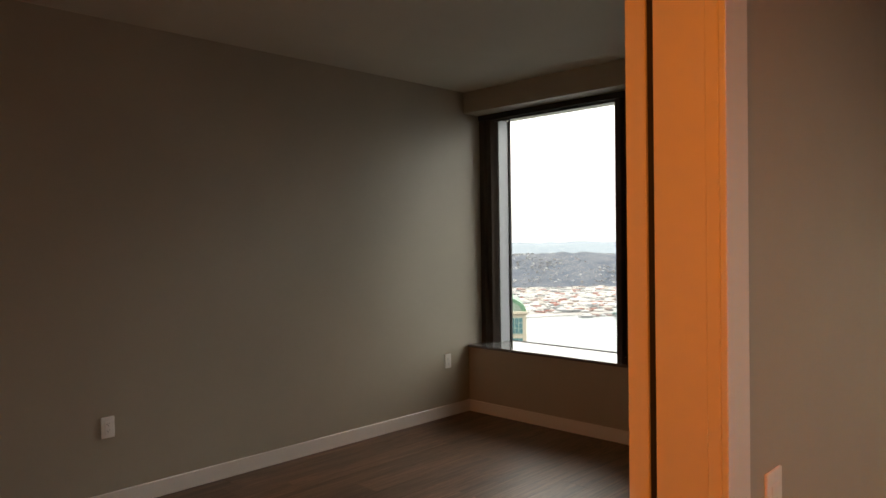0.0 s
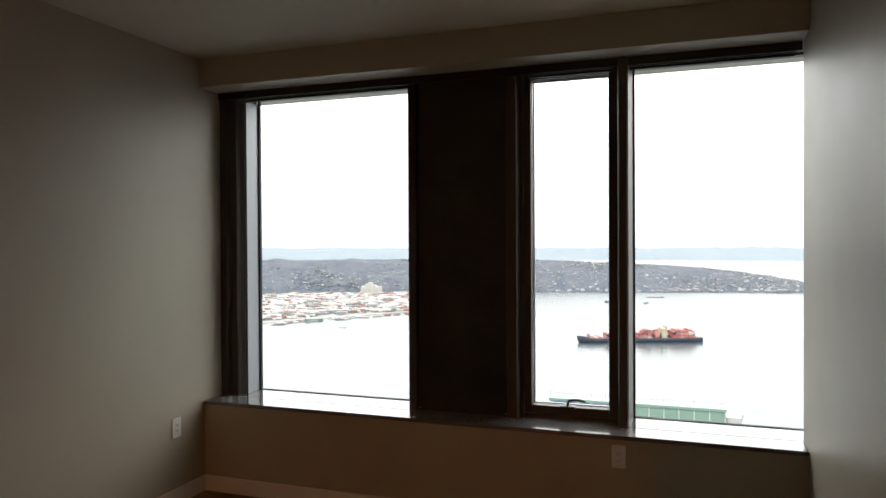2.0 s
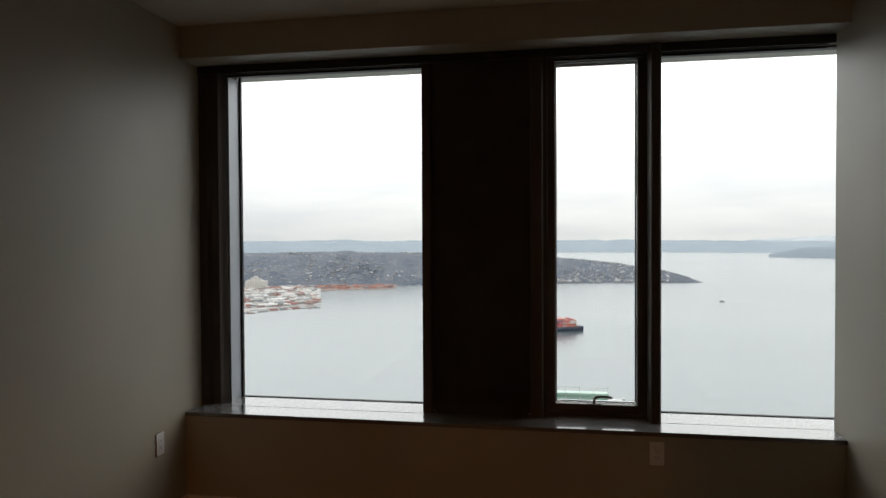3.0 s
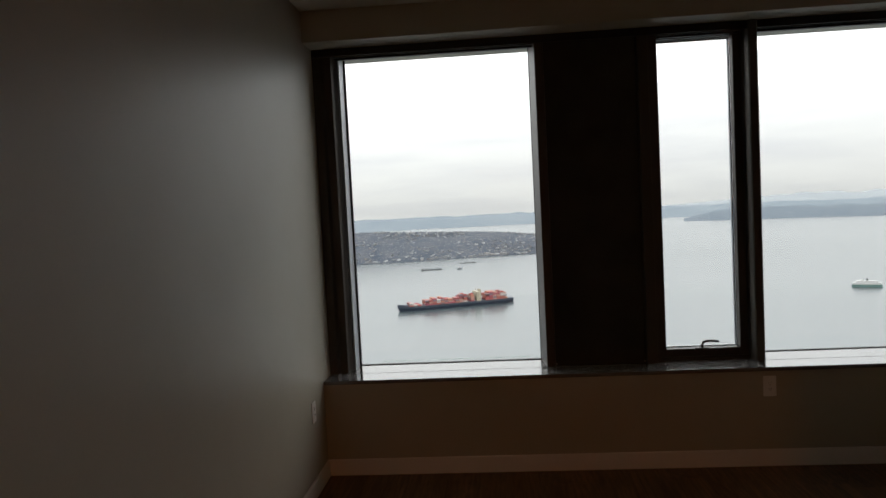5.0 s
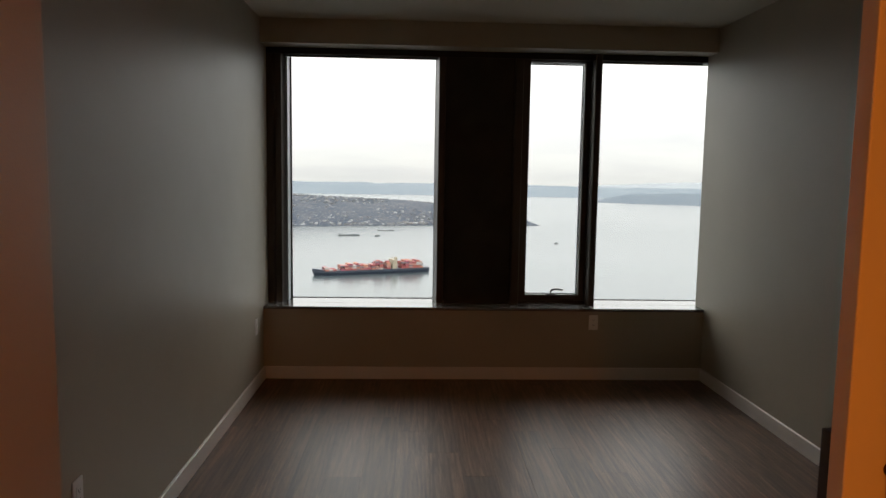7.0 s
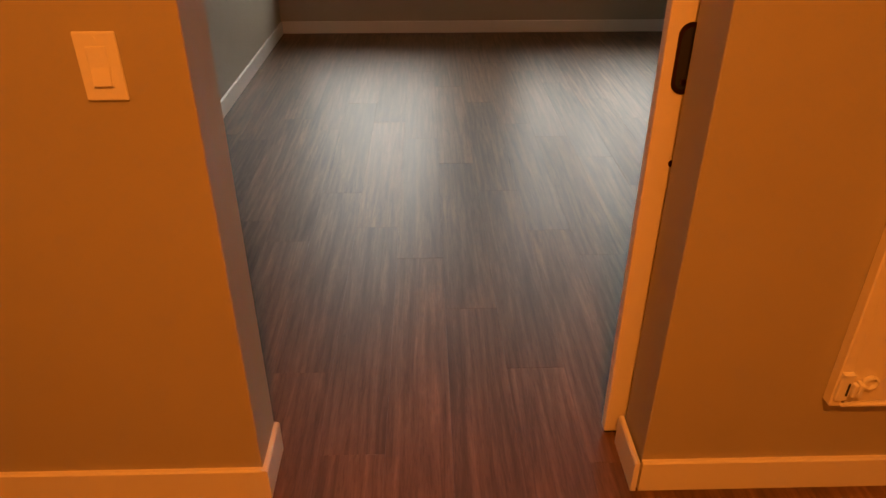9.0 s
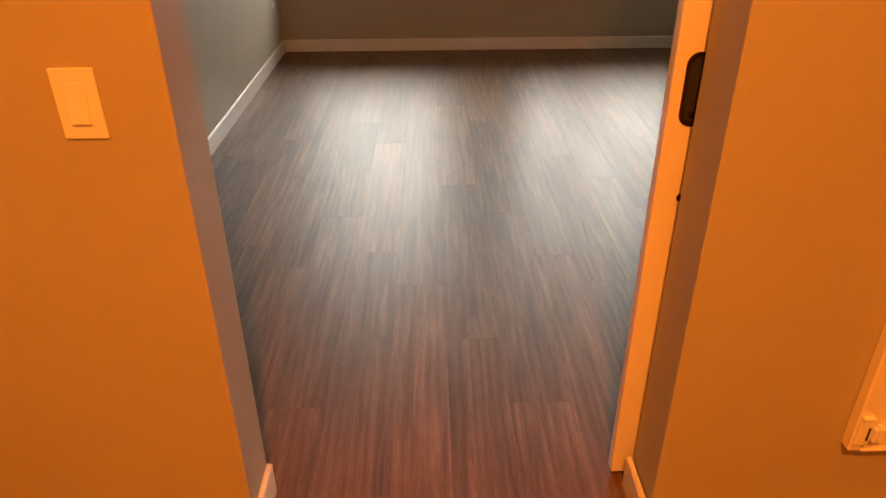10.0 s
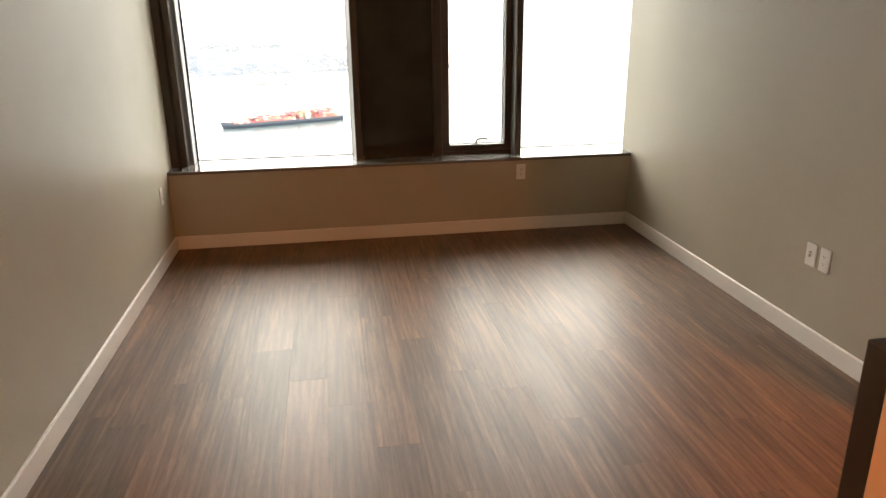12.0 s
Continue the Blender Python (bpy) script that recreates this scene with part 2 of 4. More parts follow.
def extrude(outline, axis, a, b, bevel=0.0):
    """A prism: an outline of (u, v) pairs carried from a to b along an axis (0, 1 or 2)."""
    bm = bmesh.new()

    def at(u, v, w):
        p = [u, v]
        p.insert(axis, w)
        return p
    low = [bm.verts.new(at(u, v, a)) for u, v in outline]
    high = [bm.verts.new(at(u, v, b)) for u, v in outline]
    n = len(outline)
    bm.faces.new(low[::-1])
    bm.faces.new(high)
    for i in range(n):
        bm.faces.new((low[i], low[(i + 1) % n], high[(i + 1) % n], high[i]))
    bmesh.ops.recalc_face_normals(bm, faces=bm.faces[:])
    if bevel:
        bmesh.ops.bevel(bm, geom=bm.edges[:], offset=bevel, segments=1, affect="EDGES")
    return bm


def disc(radius, depth, sides=24, m=None, bevel=0.0):
    bm = bmesh.new()
    bmesh.ops.create_cone(bm, cap_ends=True, segments=sides, radius1=radius, radius2=radius, depth=depth, matrix=m or Matrix())
    if bevel:
        bmesh.ops.bevel(bm, geom=[e for e in bm.edges if len(e.link_faces) == 2 and e.calc_face_angle(0) > 1.0], offset=bevel, segments=2, affect="EDGES")
    return bm


def part(name, bm, mat, parent=None, label=""):
    me = bpy.data.meshes.new(name)
    bmesh.ops.recalc_face_normals(bm, faces=bm.faces[:])
    bm.to_mesh(me)
    bm.free()
    me.materials.append(mat)
    ob = new(name, me)
    if parent:
        ob.parent = parent
        ob.matrix_parent_inverse = parent.matrix_basis.inverted()
    if label:
        tagged(ob, label)
    return ob


def thing(name, at, label, category, group="", kind=""):
    ob = new(name)
    ob.empty_display_size = 0.05
    ob.matrix_basis = Matrix.Translation(at)
    bpy.context.view_layer.update()
    return tagged(ob, label, category, group, kind)


def structure(name, bm, mat, label, category):
    return tagged(part(name, bm, mat), label, category, kind="structure")


# ---- the plan, in metres ----
YL, YR = 4.290, 0.936            # side walls of the bedroom
XA = 4.445                       # wall under the windows
XG = 4.84                        # glass line
XB0, XB1 = -0.205, -0.058        # hall door wall, hall face and room face
DOOR_R, DOOR_L, DOOR_H = 2.628, 3.526, 2.13
YP0 = 0.780                      # hall face of the wall with the second doorway
PASS_X = 1.141                   # its jamb
CZ = 2.655                       # ceiling
SILL_Z, HEAD_Z = 0.554, 2.480
HX0, HY0 = -2.75, -0.75          # far walls of the hall
BB_H, BB_T = 0.093, 0.013        # baseboards

structure("floor", made(((HX0 - 0.1, HY0 - 0.1, -0.06), (XA + 0.1, YL + 0.1, -0.0095))), SUBFLOOR,
          "dark brown wood plank floor of the bedroom and hall", "floor")
floor = bpy.data.objects["floor"]
structure("ceiling", made(((HX0 - 0.1, HY0 - 0.1, CZ), (XG + 0.3, YL + 0.1, CZ + 0.12))), CEIL,
          "plain white painted ceiling", "ceiling")
structure("wall_left", made(((HX0 - 0.1, YL, -0.3), (XG + 0.004, YL + 0.14, CZ))), WALL,
          "greige painted bedroom wall with soft window light", "wall")
# the nib below x = 0.06 is unseen, added to cut lamp spill
structure("wall_right", made(((PASS_X + 0.06, YP0, -0.009), (4.610, 0.886, CZ)), ((PASS_X + 0.06, 0.899, -0.009), (4.610, YR, CZ)), ((0.06, YP0, DOOR_H), (PASS_X + 0.06, YR, CZ)), ((XB1, YP0, -0.009), (0.06, YR, CZ)), bevel=0.002), WALL,
          "greige painted wall with a doorway at its end", "wall")
structure("wall_door", made(((XB0, DOOR_L, -0.009), (XB1, YL, CZ)), ((XB0, YP0, -0.009), (XB1, DOOR_R, CZ)), ((XB0, DOOR_R, DOOR_H), (XB1, DOOR_L, CZ)), bevel=0.003, segments=2), WALL,
          "greige wall between hall and bedroom with an open doorway", "wall")
structure("wall_hall_end", made(((HX0 - 0.12, HY0, -0.009), (HX0, YL, CZ))), WALL, "greige painted end wall of the hall", "wall")
structure("wall_hall_side", made(((HX0 - 0.12, HY0 - 0.12, -0.009), (1.15, HY0, CZ)), ((1.95, HY0 - 0.12, -0.009), (2.3, HY0, CZ)), ((1.15, HY0 - 0.12, -0.009), (1.95, HY0, 1.4)), ((1.15, HY0 - 0.12, 2.2), (1.95, HY0, CZ)), ((2.18, HY0, -0.009), (2.3, YP0, CZ))), WALL, "greige painted side wall of the hall", "wall")
structure("wall_apron", made(((XA, YR, -0.009), (4.610, YL, SILL_Z - 0.022)), ((4.610, 0.74, -0.009), (XG + 0.015, YL, SILL_Z - 0.022))), WALL, "greige painted wall below the windows", "wall")
structure("soffit", made(((4.418, YR, HEAD_Z), (4.610, YL, CZ)), ((4.610, 0.74, HEAD_Z), (XG + 0.2, YL, CZ)), bevel=0.003), WALL, "painted soffit above the window band", "soffit")
structure("facade", made(((XG + 0.05, YR - 3, -4.0), (XG + 0.25, YL + 3, SILL_Z - 0.30)), ((XG + 0.05, YR - 3, HEAD_Z + 0.02), (XG + 0.25, YL + 3, CZ + 1.5)),
                         ((XG + 0.06, 2.46, SILL_Z - 0.03), (XG + 0.25, 2.98, HEAD_Z + 0.02)), ((XG + 0.06, YL + 0.32, SILL_Z - 0.03), (XG + 0.25, YL + 3, HEAD_Z + 0.02)), ((XG + 0.008, YL - 0.10, SILL_Z - 0.03), (XG + 0.02, YL + 0.34, HEAD_Z + 0.02)), ((XG + 0.06, YR - 3, SILL_Z - 0.03), (XG + 0.25, YR - 0.5, HEAD_Z + 0.02))),
          FACADE, "grey outer skin of the tower round the windows", "facade")

sill = tagged(part("window_sill", made(((XA - 0.012, YR + 0.0015, SILL_Z - 0.022), (4.609, YL - 0.0015, SILL_Z)), ((4.611, 0.74, SILL_Z - 0.022), (XG + 0.02, YL - 0.0015, SILL_Z)), bevel=0.003, segments=2), SILL),
              "polished grey stone window sill along the wall", "window sill", kind="structure")

# baseboards, mitred to the walls, with a thin bevel on top


def baseboard(lo, hi, axis, side, label="white painted flat baseboard along the wall"):
    """From lo to hi on one wall. axis: 0 along x, 1 along y; side: +1 or -1, the way that it stands out."""
    (x0, y0), (x1, y1) = lo, hi
    if axis == 0:
        prof = [(y0, 0.0), (y0 + side * BB_T, 0.0), (y0 + side * BB_T, BB_H - 0.004), (y0 + side * (BB_T - 0.004), BB_H), (y0, BB_H)]
        bm = extrude(prof, 0, x0, x1)
    else:
        prof = [(x0, 0.0), (x0 + side * BB_T, 0.0), (x0 + side * BB_T, BB_H - 0.004), (x0 + side * (BB_T - 0.004), BB_H), (x0, BB_H)]
        bm = extrude(prof, 1, y0, y1)
    return tagged(part("baseboard", bm, TRIM), label, "baseboard", kind="structure")


baseboard((XB1, YL), (XA, YL), 0, -1)
baseboard((PASS_X, YR), (XA, YR), 0, 1)
baseboard((XA, YR + BB_T), (XA, YL - BB_T), 1, -1)
baseboard((XB0, DOOR_L), (XB0, YL), 1, -1)
baseboard((XB0, YP0), (XB0, DOOR_R), 1, -1)
baseboard((XB0 - BB_T, DOOR_L), (XB1, DOOR_L), 0, -1, "white baseboard return on the doorway jamb")
baseboard((XB0 - BB_T, DOOR_R + 0.006), (XB1, DOOR_R + 0.006), 0, 1, "white baseboard return on the doorway jamb")
baseboard((HX0, HY0), (HX0, YL), 1, 1)

# ---- the window wall ----


def pane(name, y0, y1, z0, z1, x, parent):
    ob = part(name, made(((x, y0, z0), (x + 0.006, y1, z1))), GLASS, parent)
    ob.visible_shadow = False
    return ob


GZ1 = 2.453
win1 = thing("window_1", (XG, 3.567, SILL_Z), "large fixed window pane in a dark bronze frame", "window", "bedroom windows", "structure")
pane("pane", 3.014, 4.155, SILL_Z, HEAD_Z - 0.012, XG, win1)
part("jamb_cover", extrude([(4.615, 4.304), (4.615, 4.242), (4.640, 4.228), (4.640, 4.185), (4.662, 4.176), (4.688, 4.158), (4.830, 4.158), (4.830, 4.304)], 2, SILL_Z, HEAD_Z), BRONZE, win1, "dark bronze jamb cover beside the wall")
part("reveal_strip", made(((4.700, 4.149, SILL_Z), (XG - 0.004, 4.157, HEAD_Z - 0.04)), bevel=0.001), ALU, win1, "pale grey aluminium reveal")
part("gasket", made(((XG - 0.012, 4.140, SILL_Z), (XG + 0.012, 4.149, HEAD_Z)), ((XG - 0.012, 3.004, SILL_Z), (XG + 0.012, 3.014, HEAD_Z))), RUBBER_AND_GAPS, win1)
part("bottom_bead", made(((XG - 0.012, 3.014, SILL_Z), (XG + 0.012, 4.140, SILL_Z + 0.0035))), RUBBER_AND_GAPS, win1)
part("head_frame", made(((XG - 0.02, 3.004, HEAD_Z - 0.012), (XG + 0.04, 4.158, HEAD_Z))), BRONZE, win1)

col = thing("column_cover", (4.640, 2.672, SILL_Z), "black cloth covered column between the windows", "column cover", kind="structure")
part("side_channel", extrude([(4.615, 2.990), (4.615, 2.942), (4.640, 2.938), (4.660, 2.938), (4.660, 2.974), (XG - 0.01, 3.004), (XG - 0.01, 3.012), (4.640, 2.994)], 2, SILL_Z, HEAD_Z), BRONZE, col, "dark bronze shade channel")
part("side_channel", extrude([(4.615, 2.351), (4.615, 2.410), (4.640, 2.414), (4.660, 2.414), (4.660, 2.345), (4.640, 2.345)], 2, SILL_Z, HEAD_Z), BRONZE, col, "dark bronze shade channel")
part("channel_lip", made(((4.608, 2.944, SILL_Z), (4.615, 2.951, HEAD_Z)), bevel=0.001), BRONZE, col)
part("channel_lip", made(((4.608, 2.402, SILL_Z), (4.615, 2.409, HEAD_Z)), bevel=0.001), BRONZE, col)
part("cloth_panel", made(((4.640, 2.414, SILL_Z + 0.002), (4.652, 2.938, HEAD_Z))), CLOTH, col, "black shade cloth stretched over the column")
part("core", made(((4.660, 2.349, SILL_Z), (XG + 0.05, 2.990, HEAD_Z))), BLACK, col)
for yy in (2.932, 2.420):
    part("channel_screw", disc(0.004, 0.006, 10, pose(4.638, yy, SILL_Z + 0.012, 0, 90, 0)), STEEL, col)

win2 = thing("window_2", (4.700, 2.070, SILL_Z), "narrow casement window with a dark bronze sash", "window", "bedroom windows", "structure")
ZB = SILL_Z
part("outer_frame", made(((4.660, 2.324, ZB), (XG, 2.345, HEAD_Z)), ((4.680, 1.811, ZB), (XG, 2.324, ZB + 0.018)), ((4.640, 1.811, GZ1), (XG, 2.345, HEAD_Z)), bevel=0.0015), BRONZE, win2)
part("sash_frame", made(((4.685, 2.284, ZB + 0.02), (4.740, 2.323, GZ1)), ((4.685, 1.813, ZB + 0.02), (4.740, 1.860, GZ1)), ((4.685, 1.860, ZB + 0.02), (4.740, 2.284, ZB + 0.064)), ((4.685, 1.860, GZ1 - 0.03), (4.740, 2.284, GZ1)), bevel=0.003), BRONZE, win2, "dark bronze opening sash")
part("sash_bead", made(((4.740, 2.276, ZB + 0.064), (4.760, 2.284, GZ1 - 0.03)), ((4.740, 1.860, ZB + 0.064), (4.760, 1.868, GZ1 - 0.03)), ((4.740, 1.868, ZB + 0.064), (4.760, 2.276, ZB + 0.071)), ((4.740, 1.868, GZ1 - 0.038), (4.760, 2.276, GZ1 - 0.03))), ALU, win2, "pale grey glazing bead")
pane("pane", 1.860, 2.284, ZB + 0.06, GZ1 - 0.03, 4.752, win2)
handle = part("handle", made(((4.660, 2.041, ZB + 0.052), (4.688, 2.123, ZB + 0.073)), bevel=0.006, segments=2), BRONZE, win2, "dark metal casement handle")
bm = bmesh.new()
lever = [(2.083, ZB + 0.064), (2.081, ZB + 0.090), (2.074, ZB + 0.104), (2.059, ZB + 0.109), (2.023, ZB + 0.110), (1.991, ZB + 0.105)]
for (y0, z0), (y1, z1) in zip(lever, lever[1:]):
    d = Vector((0, y1 - y0, z1 - z0))
    m = Matrix.Translation((4.672, (y0 + y1) / 2, (z0 + z1) / 2)) @ d.to_track_quat("Z", "Y").to_matrix().to_4x4()
    bmesh.ops.create_cone(bm, cap_ends=True, segments=10, radius1=0.0075, radius2=0.0068, depth=d.length + 0.006, matrix=m)
part("lever", bm, BRONZE, handle)

win3 = thing("window_3", (XG, 1.339, SILL_Z), "large fixed window pane beside the right wall", "window", "bedroom windows", "structure")
part("mullion", extrude([(4.595, 1.804), (4.585, 1.798), (4.585, 1.760), (4.595, 1.752), (XG, 1.745), (XG, 1.811), (4.640, 1.811)], 2, SILL_Z, HEAD_Z), BRONZE, win3, "dark bronze mullion between the panes")
pane("pane", 0.80, 1.744, SILL_Z, HEAD_Z - 0.012, XG, win3)
part("jamb_cover", made(((4.740, 0.74, SILL_Z), (XG + 0.02, 0.80, HEAD_Z))), BRONZE, win3)
part("gasket", made(((XG - 0.012, 1.736, SILL_Z), (XG + 0.012, 1.745, HEAD_Z))), RUBBER_AND_GAPS, win3)
part("bottom_bead", made(((XG - 0.012, 0.80, SILL_Z), (XG + 0.012, 1.736, SILL_Z + 0.0035))), RUBBER_AND_GAPS, win3)
part("head_frame", made(((XG - 0.02, 0.80, HEAD_Z - 0.012), (XG + 0.04, 1.744, HEAD_Z))), BRONZE, win3)

shade = thing("roller_shade", (4.620, 2.6, 2.4060), "black roller shade cassette along the window head", "roller shade")
part("cassette", made(((4.596, YR + 0.004, 2.4350), (4.612, YL - 0.004, HEAD_Z)), ((4.612, YR + 0.004, HEAD_Z - 0.012), (4.700, YL - 0.004, HEAD_Z)), bevel=0.002), BLACK, shade)
for y0, y1 in ((2.999, 4.160), (1.834, 2.289), (YR + 0.03, 1.749)):
    hem = part("hem_bar", made(((4.638, y0, 2.4210), (4.662, y1, 2.4320)), bevel=0.004, segments=2), BLACK, shade, "black hem bar of the rolled-up shade")
    part("fabric_roll", disc(0.019, y1 - y0, 20, pose(4.650, (y0 + y1) / 2, 2.4470, 90, 0, 0)), CLOTH, shade)
    part("hem_trim", made(((4.632, y0, 2.4325), (4.638, y1, 2.4355))), ALU, hem)

# unseen window, added only to bring daylight onto the hall wall
win4 = thing("added_window", (1.55, HY0 - 0.06, 1.4), "added unseen window that lets daylight into the hall", "window", "", "structure")
part("frame", made(((1.15, HY0 - 0.09, 1.4), (1.20, HY0 - 0.03, 2.2)), ((1.90, HY0 - 0.09, 1.4), (1.95, HY0 - 0.03, 2.2)), ((1.20, HY0 - 0.09, 1.4), (1.90, HY0 - 0.03, 1.45)), ((1.20, HY0 - 0.09, 2.15), (1.90, HY0 - 0.03, 2.2))), BRONZE, win4)
ob = part("pane", made(((1.20, HY0 - 0.063, 1.45), (1.90, HY0 - 0.057, 2.15))), GLASS, win4)
ob.visible_shadow = False

# ---- outlets and switches ----


def plate(kind, centre, normal, label, group=""):
    """A wall plate 70 x 115 mm. kind: outlet, switch, blank or coax. normal: '-y', '+y' or '-x'."""
    turn = {"-y": 0, "+x": 90, "+y": 180, "-x": -90}[normal]
    ob = thing({"outlet": "wall_outlet", "switch": "light_switch", "blank": "wall_outlet", "coax": "cable_outlet"}[kind], (0, 0, 0), label, "outlet" if kind != "switch" else "switch", group)
    part("cover_plate", made(((-0.035, -0.006, -0.0575), (0.035, 0.0, 0.0575)), bevel=0.0025, segments=2), PLASTIC, ob)
    if kind in ("outlet", "blank"):
        part("insert", made(((-0.0165, -0.0085, -0.0335), (0.0165, -0.0055, 0.0335)), bevel=0.001), PLASTIC, ob)
        for dz in (0.0165, -0.0165):
            for dx in (-0.0065, 0.0065):
                part("slot", made(((dx - 0.001, -0.0090, dz - 0.001), (dx + 0.001, -0.0080, dz + 0.006))), SLOT, ob)
            part("ground_hole", disc(0.0024, 0.001, 10, pose(0, -0.0086, dz - 0.007, 90, 0, 0)), SLOT, ob)
    elif kind == "switch":
        part("rocker_frame", made(((-0.0175, -0.0078, -0.0345), (0.0175, -0.0055, 0.0345)), bevel=0.001), PLASTIC, ob)
        part("rocker", extrude([(-0.0075, 0.031), (-0.0085, 0.0), (-0.0130, -0.030), (-0.0075, -0.032)], 0, -0.015, 0.015), PLASTIC, ob)
    else:
        part("toggle", made(((-0.004, -0.016, -0.010), (0.004, -0.005, 0.002)), bevel=0.0015), STEEL, ob)
        part("jack", disc(0.0048, 0.010, 12, pose(0, -0.009, 0.012, 90, 0, 0)), STEEL, ob)
    for dz in (0.047, -0.047):
        part("screw", disc(0.003, 0.001, 10, pose(0, -0.0063, dz, 90, 0, 0)), PLASTIC, ob)
    ob.matrix_basis = pose(*centre, 0, 0, turn)
    return ob


plate("outlet", (1.532, YL, 0.448), "-y", "white electrical outlet on the greige wall", "outlets")
plate("outlet", (4.190, YL, 0.448), "-y", "white electrical outlet near the window corner", "outlets")
plate("outlet", (XA, 1.790, 0.447), "-x", "white electrical outlet under the window sill", "outlets")
plate("coax", (2.330, YR, 0.447), "+y", "white cable outlet beside the power outlet")
plate("outlet", (2.233, YR, 0.447), "+y", "white electrical outlet beside the cable outlet", "outlets")
plate("switch", (XB0, 3.669, 1.043), "-x", "white rocker light switch beside the doorway")
plate("switch", (1.345, YP0, 0.985), "-y", "white light switch in the hall by the jamb")

# ---- the two sliding doors, standing open on the room side ----


def sliding_door(name, m, width, thick, label):
    """A flush leaf that hangs along x' = 0..width, its leading edge near x' = 0, hall face at y' = 0, room side y' > 0."""
    ob = thing(name, (0, 0, 0), label, "door")
    part("leaf", made(((0.006, 0, 0.012), (width, thick, DOOR_H + 0.05)), bevel=0.002, segments=2), DOORP, ob)
    # black strip below the leaf, painting in the dark of the floor gap
    part("bottom_seal", made(((0.010, 0.006, 0.002), (width - 0.004, thick - 0.006, 0.012))), RUBBER_AND_GAPS, ob)
    outline = [(0.053 + 0.0245 * math.cos(a), 1.000 + (0.046 if math.sin(a) > 0 else -0.046) + 0.0245 * math.sin(a)) for a in [math.pi * (i + 0.5) / 12 for i in range(24)]]
    pull = part("flush_pull", extrude(outline, 1, -0.0022, 0.003), PULLM, ob, "dark bronze flush finger pull")
    inner = [(0.053 + (u - 0.053) * 0.72, 1.000 + (v - 1.000) * 0.86) for u, v in outline]
    part("recess", extrude(inner, 1, -0.0030, -0.0018), SLOT, pull)
    part("finger_tab", made(((0.045, -0.0085, 0.949), (0.063, -0.0026, 0.962)), bevel=0.002), PULLM, pull)
    for z in (1.213, 0.781):
        part("bolt_head", disc(0.0075, 0.007, 14, pose(0.058, -0.003, z, 90, 0, 0), 0.002), PULLM, ob, "small bronze bolt head")
    bar = part("bar_pull", made(((0.031, thick + 0.026, 0.768), (0.065, thick + 0.060, 1.228)), bevel=0.003, segments=2), BRONZE, ob, "long dark bronze bar pull")
    for z in (1.213, 0.781):
        part("standoff", made(((0.038, thick - 0.001, z - 0.012), (0.058, thick + 0.045, z + 0.012)), bevel=0.002), BRONZE, bar)
    part("track", made(((-0.02, -0.012, DOOR_H + 0.055), (width + 0.3, thick + 0.012, DOOR_H + 0.10)), bevel=0.002), BLACK, ob)
    ob.matrix_basis = m
    return ob


sliding_door("sliding_door", pose(-0.030, 2.676, 0, 0, 0, -90), 0.95, 0.031, "white flush sliding door pushed open beside the doorway")

# jamb lining of the second doorway
structure("door_jamb", made(((PASS_X, 0.899, 0.0), (PASS_X + 0.06, YR - 0.001, DOOR_H)), ((PASS_X, 0.8005, 0.0), (PASS_X + 0.06, 0.886, DOOR_H)),
                            ((PASS_X - 0.004, 0.7795, 0.0), (PASS_X + 0.06, 0.800, DOOR_H)), ((PASS_X - 0.004, YP0 - 0.012, 0.0), (PASS_X + 0.080, YP0 - 0.001, DOOR_H + 0.08)), bevel=0.0015), TRIM,
          "white painted split jamb of the hall pocket doorway", "door jamb")
# black strip set in the slot to stand in for its deep shade
structure("trim", made(((PASS_X + 0.006, 0.8865, 0.0), (PASS_X + 0.03, 0.8985, DOOR_H))), RUBBER_AND_GAPS, "black strip for the shade in the pocket door slot", "trim")

# ---- the hall ----
panel = thing("access_panel", (XB0 - 0.02, 2.010, 0.30), "white wall-mounted panel with a corner latch", "access panel")
part("panel_face", made(((XB0 - 0.022, 1.720, 0.286), (XB0, 2.218, 1.05)), bevel=0.003), DOORP, panel)
part("edge_frame", made(((XB0 - 0.030, 2.218, 0.280), (XB0, 2.246, 1.06)), ((XB0 - 0.030, 1.690, 0.276), (XB0, 2.218, 0.286)), bevel=0.003), DOORP, panel)
latch = part("latch", made(((XB0 - 0.037, 2.214, 0.302), (XB0 - 0.022, 2.243, 0.372)), bevel=0.003, segments=2), PLASTIC, panel, "white plastic corner latch")
part("latch_arm", made(((XB0 - 0.044, 2.203, 0.316), (XB0 - 0.030, 2.213, 0.352)), bevel=0.002), PLASTIC, latch)
part("latch_arm", made(((XB0 - 0.042, 2.188, 0.314), (XB0 - 0.022, 2.199, 0.350)), bevel=0.002), PLASTIC, latch)
part("slot", made(((XB0 - 0.0385, 2.220, 0.318), (XB0 - 0.0372, 2.224, 0.352))), SLOT, latch)
part("cap", made(((XB0 - 0.041, 2.216, 0.372), (XB0 - 0.022, 2.243, 0.379)), bevel=0.0015), PLASTIC, latch)
bm = bmesh.new()
ring = [(0.017, -0.003), (0.019, 0.006), (0.014, 0.008), (0.012, -0.001)]
pts = [[bm.verts.new((XB0 - 0.026 - h, 2.170 + r * math.cos(a), 0.346 + r * math.sin(a))) for r, h in ring] for a in [2 * math.pi * i / 20 for i in range(20)]]
